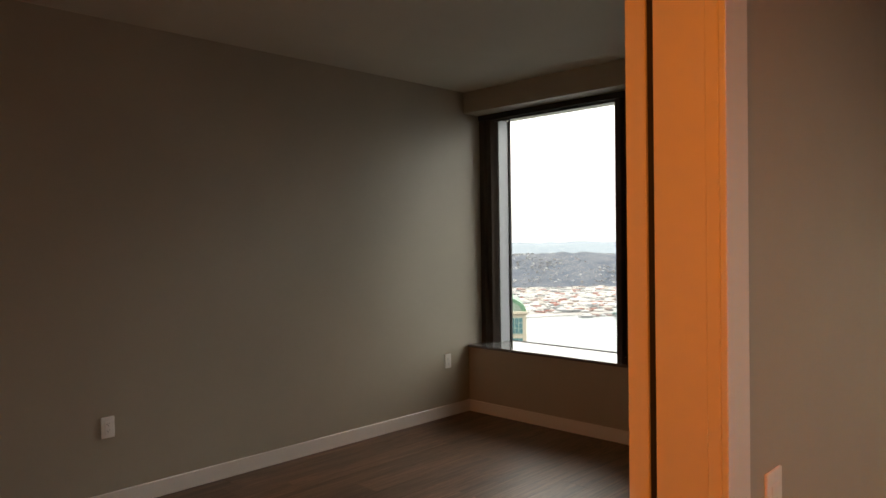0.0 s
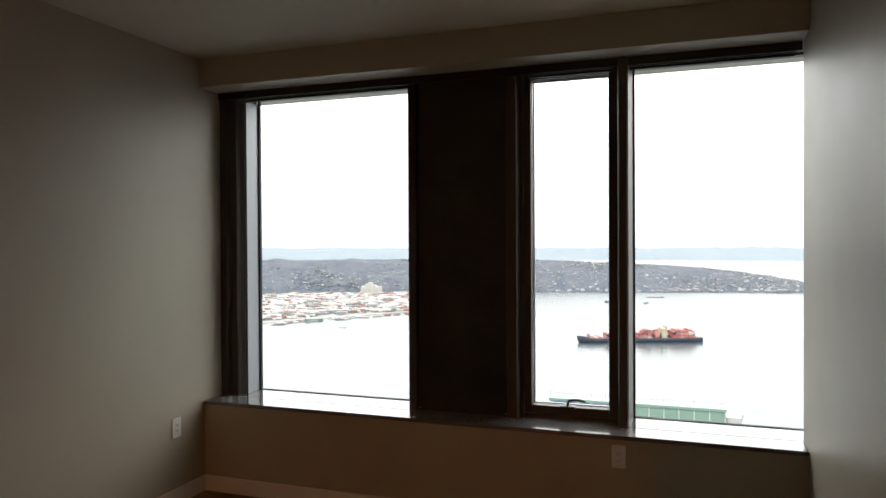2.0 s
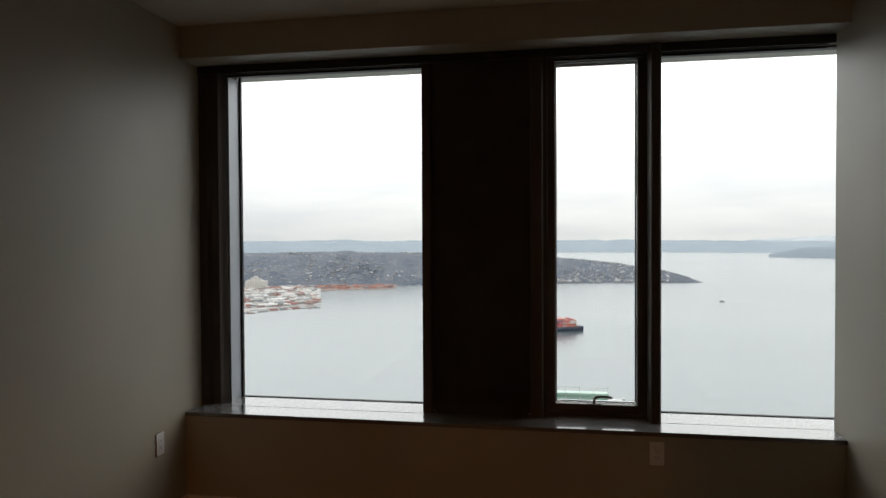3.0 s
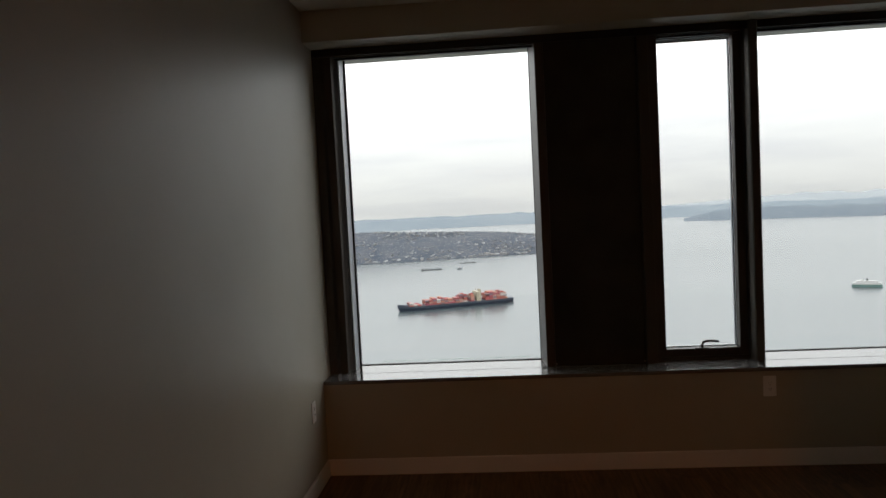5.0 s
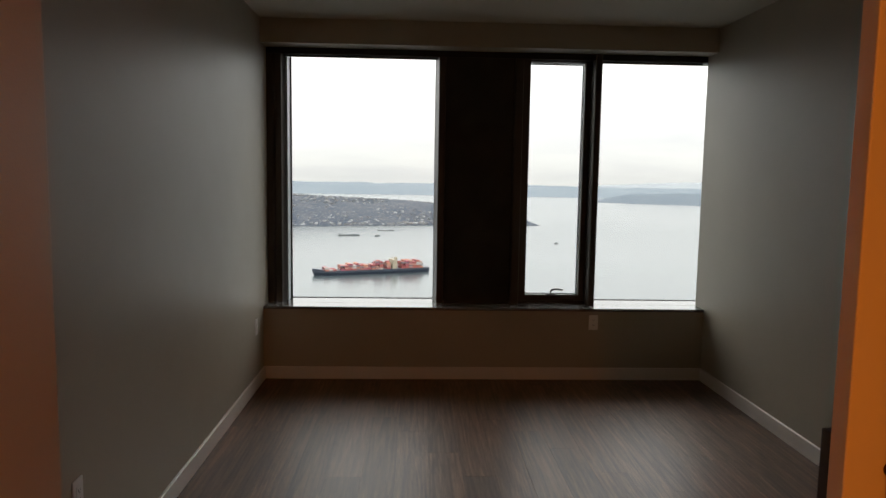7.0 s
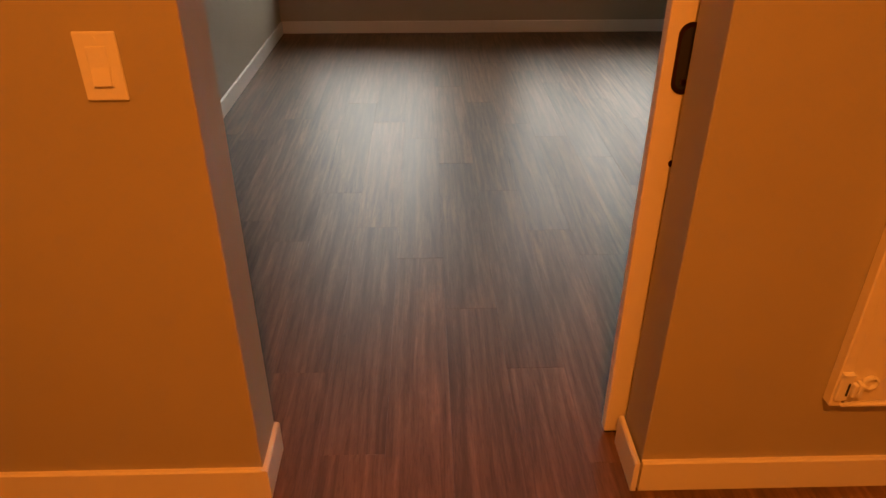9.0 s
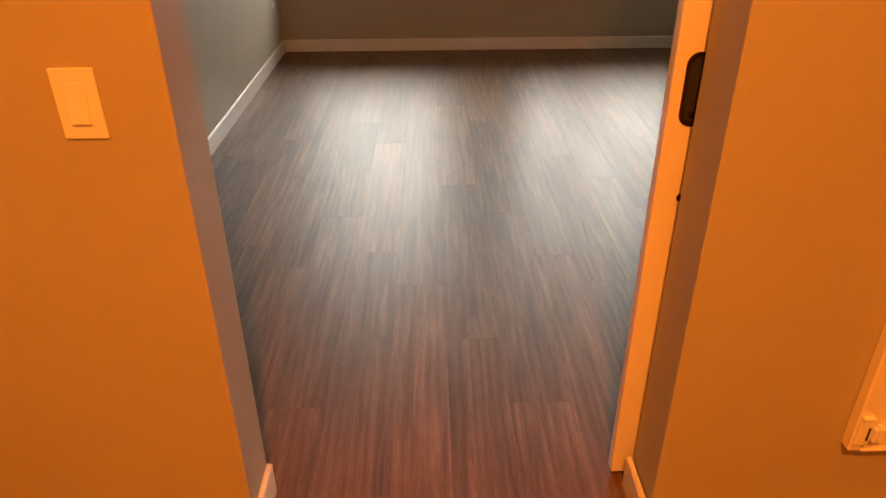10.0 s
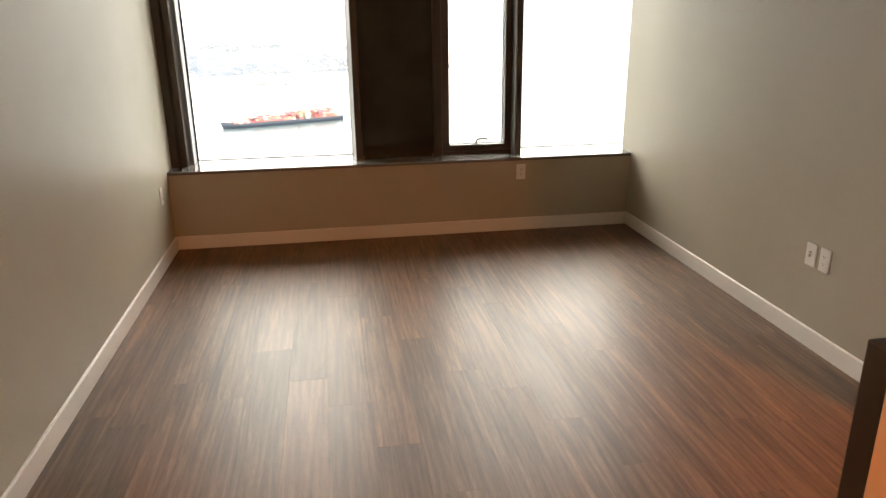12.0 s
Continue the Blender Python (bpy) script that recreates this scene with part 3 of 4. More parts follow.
for i in range(20):
    for j in range(4):
        bm.faces.new((pts[i][j], pts[i][(j + 1) % 4], pts[(i + 1) % 20][(j + 1) % 4], pts[(i + 1) % 20][j]))
part("finger_ring", bm, PLASTIC, panel, "round white finger ring")

for x, y, watts, beam in LAMPS:
    lamp = thing("ceiling_light", (x, y, CZ), "round recessed ceiling light glowing warm", "ceiling light", "hall ceiling lights")
    part("diffuser", disc(0.06, 0.006, 28, pose(x, y, CZ - 0.004)), GLOW, lamp)
    bm = bmesh.new()
    rim = [(0.062, -0.002), (0.085, -0.002), (0.085, -0.006), (0.066, -0.012), (0.062, -0.010)]
    pts = [[bm.verts.new((x + r * math.cos(a), y + r * math.sin(a), CZ + h)) for r, h in rim] for a in [2 * math.pi * i / 32 for i in range(32)]]
    for i in range(32):
        for j in range(5):
            bm.faces.new((pts[i][j], pts[i][(j + 1) % 5], pts[(i + 1) % 32][(j + 1) % 5], pts[(i + 1) % 32][j]))
    part("trim_ring", bm, TRIM, lamp)
    light = new("ceiling_lamp", bpy.data.lights.new("ceiling_lamp", "AREA"))
    light.data.shape, light.data.size, light.data.energy, light.data.color = "DISK", 0.12, watts, LAMP_COLOUR
    light.data.spread = radians(beam)
    light.matrix_world = look((x, y, CZ - 0.02), (x, y, 0))

# ---- outside: the bay, a long way below ----
SEA = -61.3
BEARING = -1.12
EYE0 = Vector((0.3, 2.9, 1.5))


def far(az, dist, z=SEA):
    return Vector((EYE0.x + dist * math.cos(radians(az + BEARING)), EYE0.y + dist * math.sin(radians(az + BEARING)), z))


def height_at(dist, el):
    return EYE0.z + dist * math.tan(radians(el))


bm = bmesh.new()
n = 48
ringv = [bm.verts.new(far(360 * i / n, 4950)) for i in range(n)]
centre = bm.verts.new(far(0, 0))
for i in range(n):
    bm.faces.new((centre, ringv[i], ringv[(i + 1) % n]))
tagged(part("water", bm, WATER), "calm pale grey bay water under an overcast sky", "water", kind="structure")

# headland ground, with the blue cast of haze mixed into its colours
HILL = material("haze_tinted_wooded_hill", land((0.034, 0.043, 0.058), (0.068, 0.071, 0.080), 0.06))
# far shore and mountains: the haze is painted into these pale base colours
FARHILL = material("haze_tinted_far_hill", land((0.105, 0.125, 0.145), (0.12, 0.14, 0.158), 0.006))
MOUNT = material("haze_tinted_mountain", land((0.17, 0.185, 0.20), (0.19, 0.205, 0.215), 0.003))
QUAY = material("port_ground", land((0.11, 0.105, 0.10), (0.24, 0.235, 0.23), 0.05))
REDQUAY = material("container_yard_ground", land((0.085, 0.05, 0.042), (0.14, 0.11, 0.10), 0.08))


def ridge(name, mat, label, near, top, crest, az0, az1, depth, seed, steps=90, rows=7, rough=1.0):
    """Land between two bearings: near(u) the shore's distance, crest(u) how far behind it the crest lies, top(u) the crest's height above the sea; u runs from 0 to 1."""
    bm = bmesh.new()
    grid = []
    for i in range(steps + 1):
        u = i / steps
        az = az0 + (az1 - az0) * u
        line = []
        for j in range(rows + 1):
            v = j / rows
            rise = min(1.0, math.sin(min(v * 1.35, 1.0) * math.pi / 2))
            if v > 0.75:
                rise *= 1 - (v - 0.75) * 0.5
            d = near(u) + v * (depth(u) if callable(depth) else depth)
            p = far(az, d)
            wob = noise.noise((p.x * 0.012, p.y * 0.012, seed)) * 0.16 + noise.noise((p.x * 0.05, p.y * 0.05, seed)) * 0.10
            p.z = SEA + 0.3 + top(u) * rise * (1 + rough * wob)
            line.append(bm.verts.new(p))
        grid.append(line)
    for i in range(steps):
        for j in range(rows):
            bm.faces.new((grid[i][j], grid[i + 1][j], grid[i + 1][j + 1], grid[i][j + 1]))
        bm.faces.new((grid[i][0], bm.verts.new(far(az0 + (az1 - az0) * i / steps, near(i / steps), SEA - 1)), grid[i + 1][0]))
    return tagged(part(name, bm, mat), label, "hill", kind="structure")


def lerp(points):
    def f(u):
        for (a, x), (b, y) in zip(points, points[1:]):
            if u <= b:
                return x + (y - x) * (u - a) / (b - a)
        return points[-1][1]
    return f


H1 = lerp([(0, 37), (0.45, 37), (0.62, 34), (0.80, 25), (0.90, 15), (0.955, 9), (0.985, 4), (1, 0.2)])
DEP = lerp([(0, 240), (0.86, 240), (0.94, 130), (0.975, 60), (1, 8)])
D1 = lerp([(0, 900), (0.35, 860), (0.7, 885), (1, 945)])
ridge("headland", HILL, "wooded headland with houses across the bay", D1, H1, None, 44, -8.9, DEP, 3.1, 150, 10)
H2 = lerp([(0, 38), (0.3, 42), (0.6, 38), (0.8, 33), (1, 28)])
ridge("far_shore", FARHILL, "low shore on the horizon, tinted blue for haze", lambda u: 2450, H2, None, 60, -40, 500, 7.7, 120, 5)
# the island's blue-grey is distance haze put into its colour
ridge("island", material("haze_tinted_island", land((0.075, 0.092, 0.112), (0.09, 0.105, 0.122), 0.02)), "low wooded island across the water, tinted for haze", lambda u: 1980 - 150 * u, lerp([(0, 1), (0.12, 22), (0.3, 26), (0.6, 24), (1, 20)]), None, -13.6, -34, 260, 5.5, 80, 5)
ridge("mountains", MOUNT, "mountain range on the horizon, paled in colour for haze", lambda u: 4300, lerp([(0, 20), (0.2, 44), (0.35, 60), (0.5, 48), (0.7, 58), (1, 30)]), None, -12, -40, 400, 9.3, 60, 4, 1.6)
ridge("sand_spit", QUAY, "pale sand spit at the headland's end", lambda u: 944 + 6 * u, lambda u: 0.35, None, -8.0, -9.05, 8, 2.0, 8, 2)
ridge("harbour_flat", QUAY, "flat pale harbour ground with sheds", lerp([(0, 470), (0.45, 540), (0.75, 590), (0.93, 628), (1, 640)]), lambda u: 1.2, None, 55, 21.3, 300, 4.0, 60, 5, 0.5)
ridge("container_yard", REDQUAY, "reddish container yard by the shore", lerp([(0, 790), (1, 818)]), lambda u: 1.0, None, 27, 15.2, 80, 6.0, 30, 3, 0.5)

# houses and trees of the headland, sheds of the port
rng = random.Random(11)


def scatter(name, mat, label, category, count, az, dist, size, base, spin=1.6, taper=1.0):
    bm = bmesh.new()
    verts, faces = [], []
    for _ in range(count):
        a, d = rng.uniform(*az), rng.uniform(0, 1)
        p = far(a, dist(a, d))
        s = [rng.uniform(*size[k]) for k in range(3)]
        p.z = base(a, d)
        t = radians(a) + 1.57 + rng.uniform(-spin, spin)
        ca, sa = math.cos(t), math.sin(t)
        k = len(verts)
        for dz in (0, s[2]):
            for dx, dy in ((-1, -1), (1, -1), (1, 1), (-1, 1)):
                k2 = taper if dz else 1.0
                x, y = dx * s[0] / 2 * k2, dy * s[1] / 2 * k2
                verts.append((p.x + x * ca - y * sa, p.y + x * sa + y * ca, p.z + dz))
        faces += [(k, k + 1, k + 5, k + 4), (k + 1, k + 2, k + 6, k + 5), (k + 2, k + 3, k + 7, k + 6), (k + 3, k, k + 4, k + 7), (k + 4, k + 5, k + 6, k + 7)]
    me = bpy.data.meshes.new(name)
    me.from_pydata(verts, [], faces)
    me.materials.append(mat)
    bm.free()
    return tagged(new(name, me), label, category, kind="stuff")


def head_z(a, d):
    u = (44 - a) / 52.9
    v = d
    return SEA + 0.3 + H1(min(max(u, 0), 1)) * math.sin(min(v * 1.35, 1.0) * math.pi / 2) * 0.97


HOUSES = material("distant_houses", islands([(0.21, 0.215, 0.22), (0.15, 0.155, 0.16), (0.26, 0.265, 0.265), (0.11, 0.11, 0.115), (0.17, 0.16, 0.155), (0.13, 0.137, 0.144)]))
# tree colours shifted to blue-grey to paint in the haze
TREES = material("haze_tinted_trees", islands([(0.042, 0.051, 0.064), (0.050, 0.060, 0.074), (0.058, 0.062, 0.072), (0.046, 0.056, 0.072), (0.066, 0.066, 0.072)], 0.95))
scatter("houses", HOUSES, "many small pale houses on the wooded headland", "houses", 1700, (-6.5, 44), lambda a, d: D1((44 - a) / 52.9) + DEP((44 - a) / 52.9) * (0.06 + 0.9 * d), ((1.6, 4.0), (1.4, 3.0), (0.9, 1.9)), lambda a, d: head_z(a, 0.06 + 0.9 * d))
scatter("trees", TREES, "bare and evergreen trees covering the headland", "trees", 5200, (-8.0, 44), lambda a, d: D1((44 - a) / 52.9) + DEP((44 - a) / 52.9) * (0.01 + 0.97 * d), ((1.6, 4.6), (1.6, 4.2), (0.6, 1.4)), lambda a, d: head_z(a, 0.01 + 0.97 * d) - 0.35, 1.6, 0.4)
scatter("shore_buildings", HOUSES, "pale low buildings along the headland's shore", "buildings", 70, (-7.2, 12), lambda a, d: D1((44 - a) / 52.9) + 3 + 9 * d, ((3, 8), (2, 4), (1.2, 2.4)), lambda a, d: SEA + 0.4 + 2.4 * d)
SHEDS = material("harbour_sheds", islands([(0.288, 0.284, 0.277), (0.223, 0.223, 0.220), (0.310, 0.310, 0.306), (0.130, 0.094, 0.086), (0.120, 0.128, 0.134), (0.259, 0.245, 0.223), (0.160, 0.080, 0.070), (0.092, 0.098, 0.104), (0.180, 0.182, 0.180)]))
scatter("harbour_sheds", SHEDS, "white and red sheds and stacked containers at the port", "port buildings", 1400, (21.6, 50), lambda a, d: 645 - 5 * (a - 22) + 285 * d ** 1.15, ((2.2, 10), (1.8, 5), (0.5, 2.2)), lambda a, d: SEA + 1.0, 0.7)
scatter("yard_containers", material("yard_containers", islands([(0.151, 0.058, 0.043), (0.180, 0.086, 0.065), (0.108, 0.050, 0.043), (0.162, 0.144, 0.137), (0.079, 0.079, 0.094)])), "rows of rust red containers in the yard", "containers", 420, (15.6, 27), lambda a, d: 826 + 60 * d - (a - 15) * 1.5, ((3, 10), (1.2, 2.2), (0.8, 1.8)), lambda a, d: SEA + 0.6, 0.3)
scatter("moored_boats", SHEDS, "small white boats moored off the port", "boats", 60, (21.4, 34), lambda a, d: 612 - 5.2 * (a - 22) + 14 * d, ((3, 9), (1, 1.8), (0.5, 1.3)), lambda a, d: SEA, 0.5)

silo = thing("grain_silo", far(26.3, 850), "pale concrete silo block at the port", "silo")
SILO = material("silo_concrete", painted((0.235, 0.226, 0.212), 0.9, 0.08, 0.0))
sb = far(26.3, 850)
part("bins", made(*[(tuple(sb + Vector((-6, -11.5 + 2.9 * i, 0))), tuple(sb + Vector((6, -8.66 + 2.9 * i, 10)))) for i in range(8)], bevel=0.5), SILO, silo)
part("headhouse", made((tuple(sb + Vector((-4, -5, 10))), tuple(sb + Vector((4, 7, 12)))), (tuple(sb + Vector((-3, -1, 12))), tuple(sb + Vector((3, 3, 15)))), bevel=0.3), SILO, silo)

# ---- ships ----
HULL = material("navy_hull", painted((0.012, 0.019, 0.032), 0.5, 0.1, 0.0))
CREAM = material("cream_superstructure", painted((0.235, 0.205, 0.150), 0.5, 0.05, 0.0))
BOXES = material("container_colours", islands([(0.225, 0.062, 0.054), (0.245, 0.105, 0.070), (0.185, 0.048, 0.050), (0.250, 0.140, 0.115), (0.200, 0.060, 0.078), (0.250, 0.235, 0.225), (0.210, 0.075, 0.062), (0.110, 0.085, 0.095)]))
bow, stern = far(9.37, 443), far(0.15, 466)
along = (stern - bow).normalized()
side = Vector((-along.y, along.x, 0))
L = (stern - bow).length


def ship_point(s, w, z):
    return bow + along * s + side * w + Vector((0, 0, z))


def ship_box(bm, s0, s1, w0, w1, z0, z1):
    v = [bm.verts.new(ship_point(s, w, z)) for s in (s0, s1) for w in (w0, w1) for z in (z0, z1)]
    for f in ((0, 1, 3, 2), (4, 6, 7, 5), (0, 4, 5, 1), (2, 3, 7, 6), (0, 2, 6, 4), (1, 5, 7, 3)):
        bm.faces.new([v[i] for i in f])


ship = thing("container_ship", (bow + stern) / 2, "navy container ship loaded with red and orange containers", "ship")
bm = bmesh.new()
secs = []
for s, w, zt in ((-1.2, 0.1, 4.4), (1.5, 1.6, 4.2), (5, 3.3, 3.6), (9, 4.4, 3.1), (16, 4.8, 2.9), (60, 4.8, 2.9), (68, 4.5, 3.0), (L, 4.0, 3.1)):
    secs.append([bm.verts.new(ship_point(s + (1.4 if z0 < 0.5 and s < 6 else 0), sg * w * (1 if z0 > 1 else 0.86), z0)) for sg, z0 in ((-1, -0.2), (-1, zt * 0.55), (-1, zt), (1, zt), (1, zt * 0.55), (1, -0.2))])
for a, b in zip(secs, secs[1:]):
    for j in range(6):
        bm.faces.new((a[j], b[j], b[(j + 1) % 6], a[(j + 1) % 6]))
bm.faces.new(secs[0][::-1])
bm.faces.new(secs[-1])
part("hull", bm, HULL, ship)
bm = bmesh.new()
for i, s in enumerate([6 + 2.55 * k for k in range(26)]):
    if 49.0 < s < 55.5:
        continue
    tiers = (2, 1, 1, 0, 3, 3, 4, 3, 4, 3, 3, 2, 3, 5, 5, 0, 5, 5, 3, 4, 4, 5, 5, 4, 5, 4)[i]
    for t in range(tiers):
        for k in range(4):
            if rng.random() < 0.86:
                ship_box(bm, s, s + 2.4, -4.6 + 2.3 * k, -2.4 + 2.3 * k, 3.0 + 1.02 * t, 3.95 + 1.02 * t)
tagged(part("containers", bm, BOXES, ship, "stacked red and orange shipping containers"), kind="stuff")
bm = bmesh.new()
ship_box(bm, 50.9, 53.6, -4.2, 4.2, 2.9, 8.2)
ship_box(bm, 51.0, 52.8, -4.8, 4.8, 8.2, 8.9)
part("deckhouse", bm, CREAM, ship, "cream deckhouse")
bm = bmesh.new()
ship_box(bm, 51.6, 51.9, -0.15, 0.15, 8.9, 11.6)
part("mast", bm, CREAM, ship)
bm = bmesh.new()
ship_box(bm, 53.4, 55.0, -1.2, 1.2, 2.9, 10.2)
part("funnel", bm, CREAM, ship)


def barge(name, az, el, length, label, mat, tiers):
    d = (EYE0.z - SEA) / math.tan(radians(-el))
    p = far(az, d)
    ob = thing(name, p, label, "boat")
    q = Vector((math.sin(radians(az)), -math.cos(radians(az)), 0))
    r = Vector((q.y, -q.x, 0))
    for nm, s0, s1, w, z0, z1, m in tiers:
        bm = bmesh.new()
        v = [bm.verts.new(p + q * s * length + r * wk + Vector((0, 0, z))) for s in (s0 - 0.5, s1 - 0.5) for wk in (-w, w) for z in (z0, z1)]
        for f in ((0, 1, 3, 2), (4, 6, 7, 5), (0, 4, 5, 1), (2, 3, 7, 6), (0, 2, 6, 4), (1, 5, 7, 3)):
            bm.faces.new([v[i] for i in f])
        part(nm, bm, m, ob)
    return ob


GREYHULL = material("grey_hull", painted((0.068, 0.072, 0.076), 0.6, 0.1, 0.0))
WHITEHULL = material("white_ferry_paint", painted((0.312, 0.316, 0.312), 0.5, 0.05, 0.0))
GREENHULL = material("green_hull", painted((0.040, 0.088, 0.080), 0.6, 0.1, 0.0))
barge("barge", 6.55, -4.83, 22.5, "long low grey barge on the bay", GREYHULL, [("hull", 0, 1, 2.2, -0.1, 1.0, GREYHULL), ("house", 0.03, 0.12, 1.2, 1.0, 2.2, GREYHULL), ("deck_rail", 0.2, 0.95, 1.8, 1.0, 1.3, HULL)])
barge("barge", 3.55, -4.40, 19, "long low grey barge on the bay", GREYHULL, [("hull", 0, 1, 2.2, -0.1, 0.9, GREYHULL), ("house", 0.82, 0.9, 1.2, 0.9, 1.8, GREYHULL)])
barge("tugboat", 4.24, -4.86, 5.5, "small dark tugboat on the bay", GREYHULL, [("hull", 0, 1, 0.9, -0.1, 0.9, HULL), ("wheelhouse", 0.3, 0.6, 0.6, 0.9, 2.3, WHITEHULL)])
barge("motorboat", -10.41, -5.21, 4.5, "small motorboat trailing a white wake", GREYHULL, [("hull", 0, 1, 0.8, -0.1, 0.8, GREYHULL), ("cabin", 0.3, 0.6, 0.6, 0.8, 1.6, WHITEHULL)])
barge("wake", -12.9, -5.20, 52, "thin white wake on the water", WHITEHULL, [("foam", 0, 0.4, 0.45, -0.05, 0.06, WHITEHULL), ("foam", 0.4, 1.0, 0.2, -0.05, 0.04, WHITEHULL)])
barge("ferry", -25.7, -6.86, 17, "white double-ended ferry crossing the bay", WHITEHULL, [("hull", 0, 1, 2.0, -0.1, 1.5, GREENHULL), ("car_deck", 0.04, 0.96, 1.9, 1.5, 2.8, WHITEHULL), ("cabin_deck", 0.14, 0.86, 1.6, 2.8, 3.9, WHITEHULL), ("wheelhouse", 0.3, 0.4, 0.8, 3.9, 4.8, WHITEHULL), ("funnel", 0.48, 0.54, 0.5, 3.9, 5.4, GREYHULL)])
barge("fishing_boat", 28.56, -6.81, 6.5, "small pale fishing boat off the port", WHITEHULL, [("hull", 0, 1, 0.9, -0.1, 0.9, WHITEHULL), ("wheelhouse", 0.55, 0.8, 0.6, 0.9, 2.0, WHITEHULL)])
barge("green_trawler", 30.9, -6.26, 15, "dark green trawler at the quay", GREENHULL, [("hull", 0, 1, 1.4, -0.1, 1.9, GREENHULL), ("wheelhouse", 0.1, 0.3, 1.0, 1.9, 4.0, WHITEHULL)])

# ---- the near roofs ----
PALEGREEN = material("pale_green_glass", painted((0.105, 0.165, 0.135), 0.3, 0.06, 0.0))
ROOFW = material("white_roof", painted((0.231, 0.234, 0.231), 0.7, 0.05, 0.0))
VIOLET = material("violet_panel", painted((0.075, 0.060, 0.190), 0.4, 0.05, 0.0))
nb = thing("office_building", (104, 10, SEA), "pale green glass office roof with a railing", "building")
RT = -19.4
part("wall", made(((98, -2.8, SEA), (100.5, 19.6, RT - 1.2))), ROOFW, nb)
part("roof", made(((97.6, -2.9, RT - 1.25), (100.5, 19.8, RT - 1.1))), PALEGREEN, nb)
part("parapet", made(((97.4, -3.0, RT - 1.1), (97.7, 20.0, RT - 0.75))), PALEGREEN, nb, "pale green glass parapet")
for i in range(13):
    y = -2.85 + i * 1.88
    if i < 12:
        part("glass_panel", made(((97.5, y + 0.08, RT - 3.2), (97.75, y + 1.80, RT - 1.25))), VIOLET if i > 6 else PALEGREEN, nb)
        part("mullion", made(((97.42, y - 0.04, RT - 3.2), (97.52, y + 0.06, RT - 0.8))), WHITEHULL, nb)
    part("rail_post", made(((97.45, y, RT - 0.75), (97.55, y + 0.06, RT + 0.25))), ROOFW, nb)
part("rail", made(((97.46, -2.9, RT - 0.01), (97.54, 19.8, RT + 0.03))), PALEGREEN, nb)
part("annex_roof", made(((98, -4.9, SEA), (100, -3.0, RT - 1.9)), ((98, -5.1, RT - 1.9), (98.4, -4.8, RT - 1.4))), ROOFW, nb, "white annex roof")

STONE = material("cream_stone", painted((0.215, 0.192, 0.148), 0.8, 0.06, 0.0))
COPPER = material("green_copper", painted((0.050, 0.120, 0.070), 0.55, 0.15, 0.0))
TEAL = material("teal_glazing", painted((0.030, 0.085, 0.095), 0.15, 0.1, 0.0))
TYMP = material("arch_glazing", painted((0.12, 0.155, 0.125), 0.3, 0.08, 0.0))
TA, TD, TW = 40.55, 150.0, 6.9
tw = thing("dome_tower", far(TA, TD), "cream stone tower with an arched green copper roof", "building")
ZC = height_at(TD, -6.1)
TM = Matrix.Translation(far(TA, TD, 0)) @ pose(0, 0, 0, 0, 0, TA)


def tower(name, bm, mat, parent=None, label=""):
    """A part of the tower, drawn with its front at x' = 0 and its width along y'."""
    bm.transform(TM)
    return part(name, bm, mat, parent or tw, label)


tower("shaft", made(((0, -TW, SEA), (2 * TW, TW, ZC))), STONE)
tower("cornice", made(((-0.35, -TW - 0.3, ZC - 0.75), (2 * TW + 0.3, TW + 0.3, ZC)), bevel=0.15), STONE, label="cream stone cornice")
arch = [(TW * math.cos(math.pi * i / 24), ZC + 3.4 * math.sin(math.pi * i / 24)) for i in range(25)]
inner = [(u * 0.86, ZC + (v - ZC) * 0.80) for u, v in arch]
rim = tower("arched_roof", extrude(arch + inner[::-1], 0, -0.2, 2 * TW), COPPER, label="green copper arched roof")
tower("arch_infill", extrude(inner, 0, 0.1, 0.4), TYMP, rim, "pale green glazed arch")
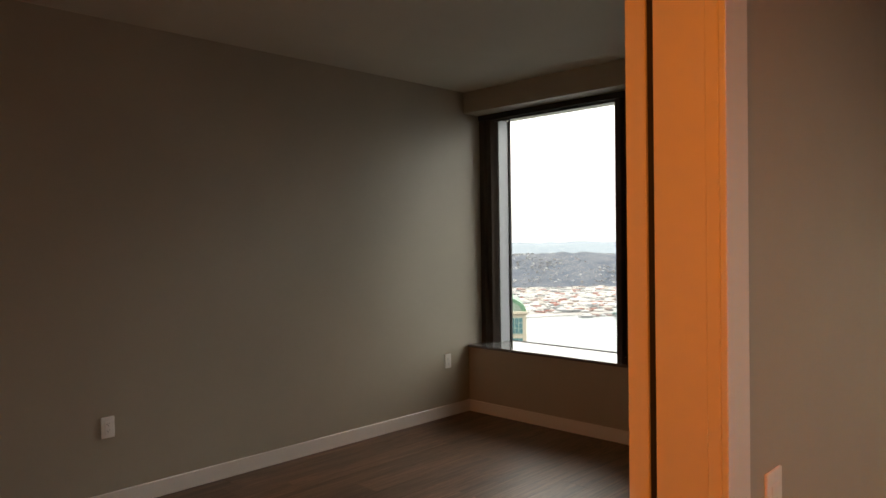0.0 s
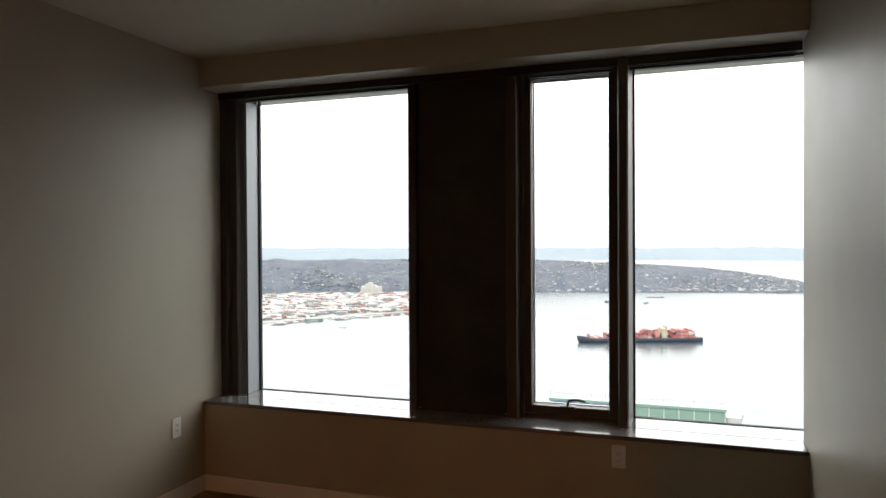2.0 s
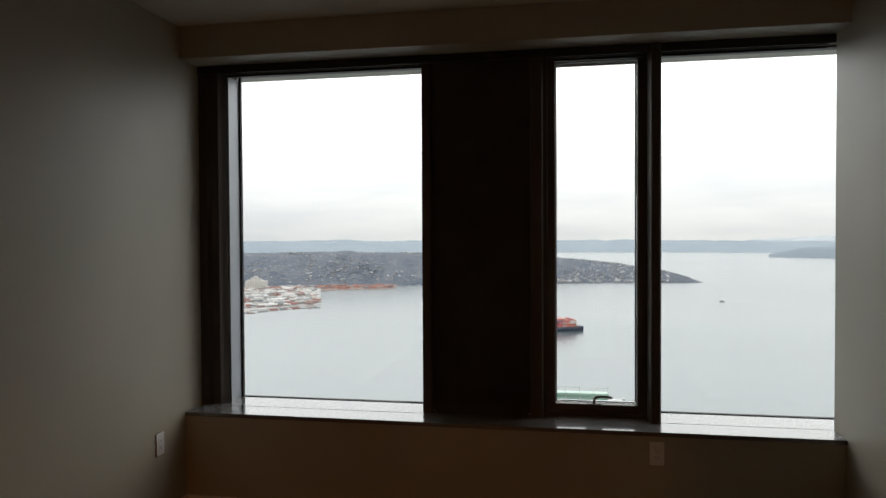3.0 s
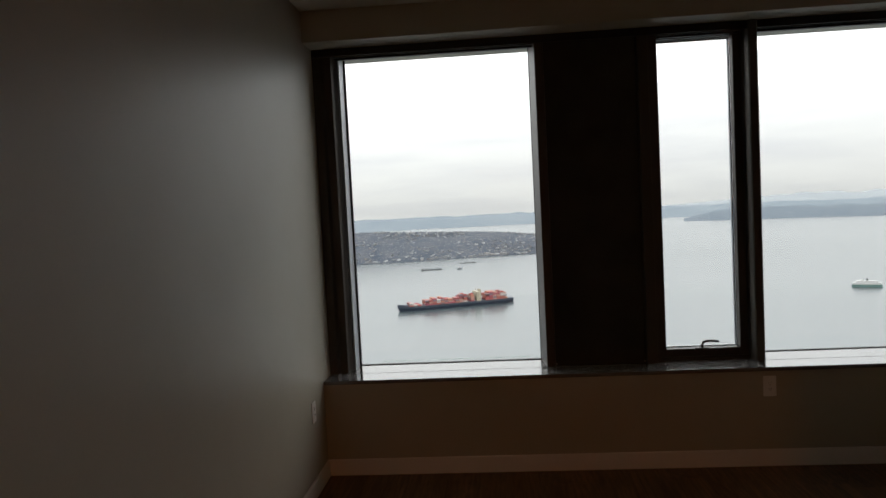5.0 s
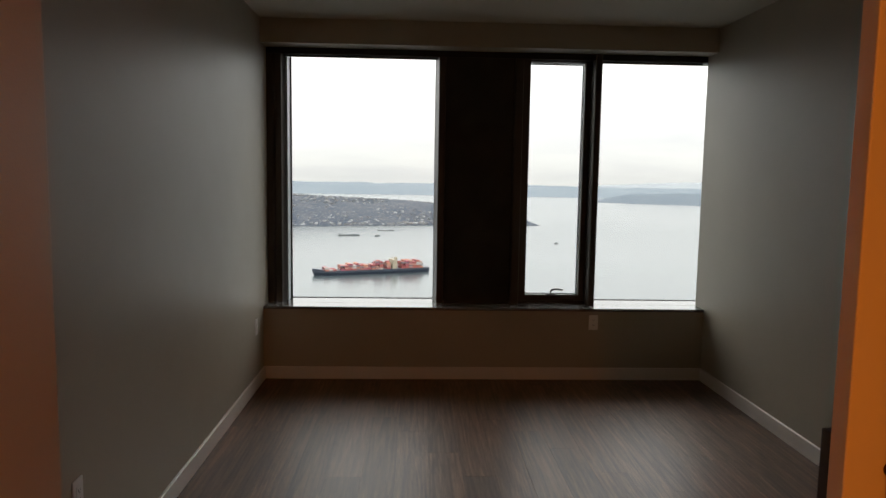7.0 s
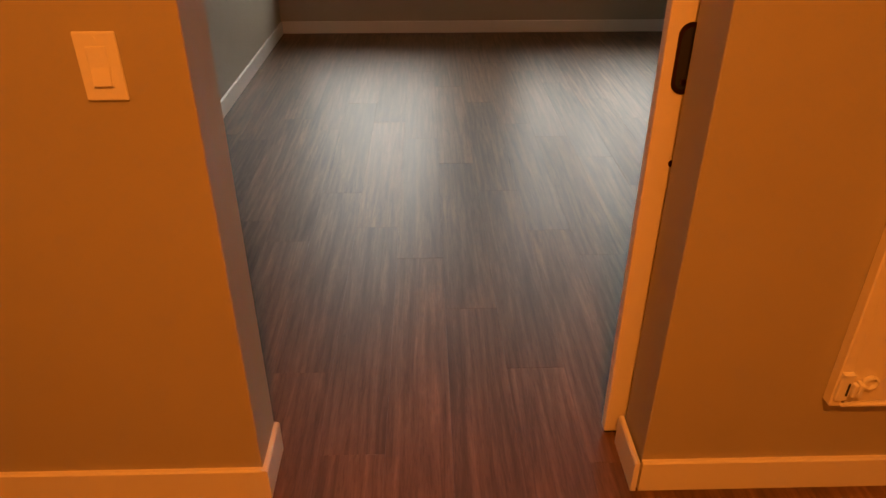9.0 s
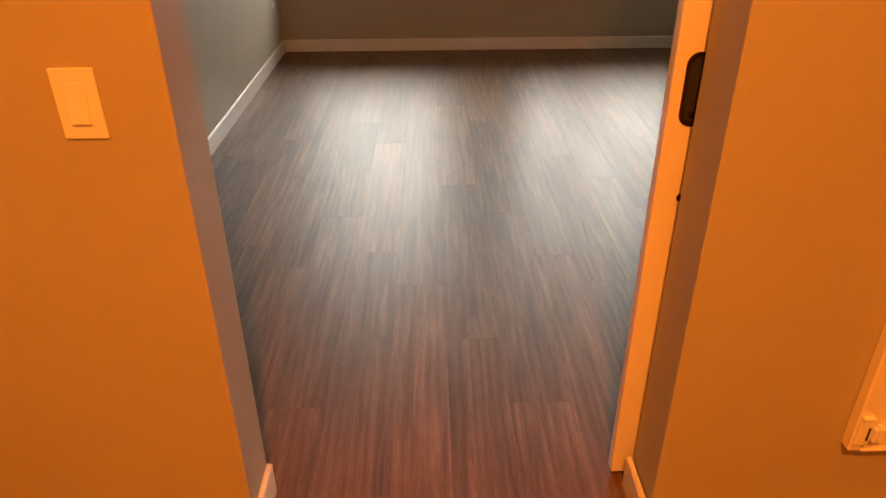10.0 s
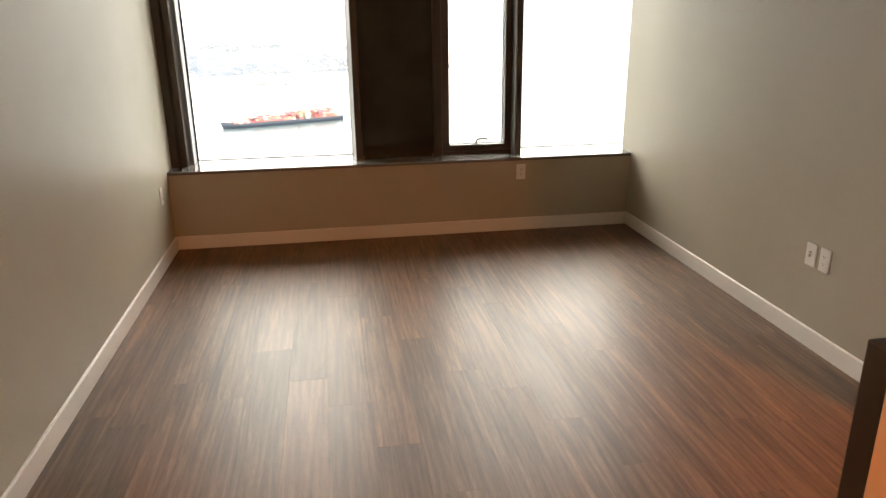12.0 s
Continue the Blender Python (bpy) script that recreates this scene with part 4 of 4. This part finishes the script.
for k in range(4):
    for c in range(-1, 2):
        y0, z0 = c * 4.4 - 1.75, ZC - 4.9 - 4.4 * k
        bay = tower("window", made(((-0.02, y0, z0), (0.12, y0 + 3.5, z0 + 3.5))), TEAL)
        tower("glazing_bars", made(*[((-0.10, y0 + 0.85 * i, z0), (-0.02, y0 + 0.85 * i + 0.1, z0 + 3.5)) for i in range(5)], *[((-0.11, y0, z0 + 1.15 * i), (-0.02, y0 + 3.5, z0 + 1.15 * i + 0.09)) for i in range(4)]), TYMP, bay)

# ---- floor planks, 0.174 x 1.222 m, laid along x ----
PLANK_W, PLANK_L, TOP = 0.174, 1.222, 0.0
SEAM = 2.900
ENDS = {0: 2.69, 1: 2.317, 2: 2.12, 3: 1.841, 4: 2.733, 5: 2.396, -1: 3.0, -2: 2.11, -3: 2.359, -4: 2.684, -5: 2.25, -7: 3.328}


def plank_mesh():
    bm = bmesh.new()
    g, b = 0.00008, 0.0004
    lo = [bm.verts.new((x, y, -0.008)) for x, y in ((g, g), (1 - g, g), (1 - g, PLANK_W - g), (g, PLANK_W - g))]
    md = [bm.verts.new((x, y, -b)) for x, y in ((g, g), (1 - g, g), (1 - g, PLANK_W - g), (g, PLANK_W - g))]
    hi = [bm.verts.new((x, y, 0)) for x, y in ((g + b, g + b), (1 - g - b, g + b), (1 - g - b, PLANK_W - g - b), (g + b, PLANK_W - g - b))]
    for a, c in ((lo, md), (md, hi)):
        for i in range(4):
            bm.faces.new((a[i], a[(i + 1) % 4], c[(i + 1) % 4], c[i]))
    bm.faces.new(hi)
    me = bpy.data.meshes.new("plank")
    bm.to_mesh(me)
    bm.free()
    me.materials.append(FLOOR)
    return me


plank = plank_mesh()
rp = random.Random(5)
row = -10
while SEAM - row * PLANK_W > HY0:
    y = SEAM - (row + 1) * PLANK_W
    first = ENDS.get(row, rp.uniform(0, PLANK_L))
    x_end = XA if y + PLANK_W > YP0 else 2.2
    x = first - PLANK_L * 6
    while x < x_end:
        a, b = max(x, HX0), min(x + PLANK_L, x_end)
        if b - a > 0.02 and y + PLANK_W < YL + 0.16:
            ob = new("plank", plank)
            ob.matrix_basis = Matrix.Translation((a, y, TOP + rp.uniform(-0.0004, -0.0001))) @ pose(0, 0, 0, rp.uniform(-0.03, 0.03), 0, 0) @ Matrix.Diagonal((b - a, 1, 1, 1))
            ob.parent = floor
        x += PLANK_L
    row += 1
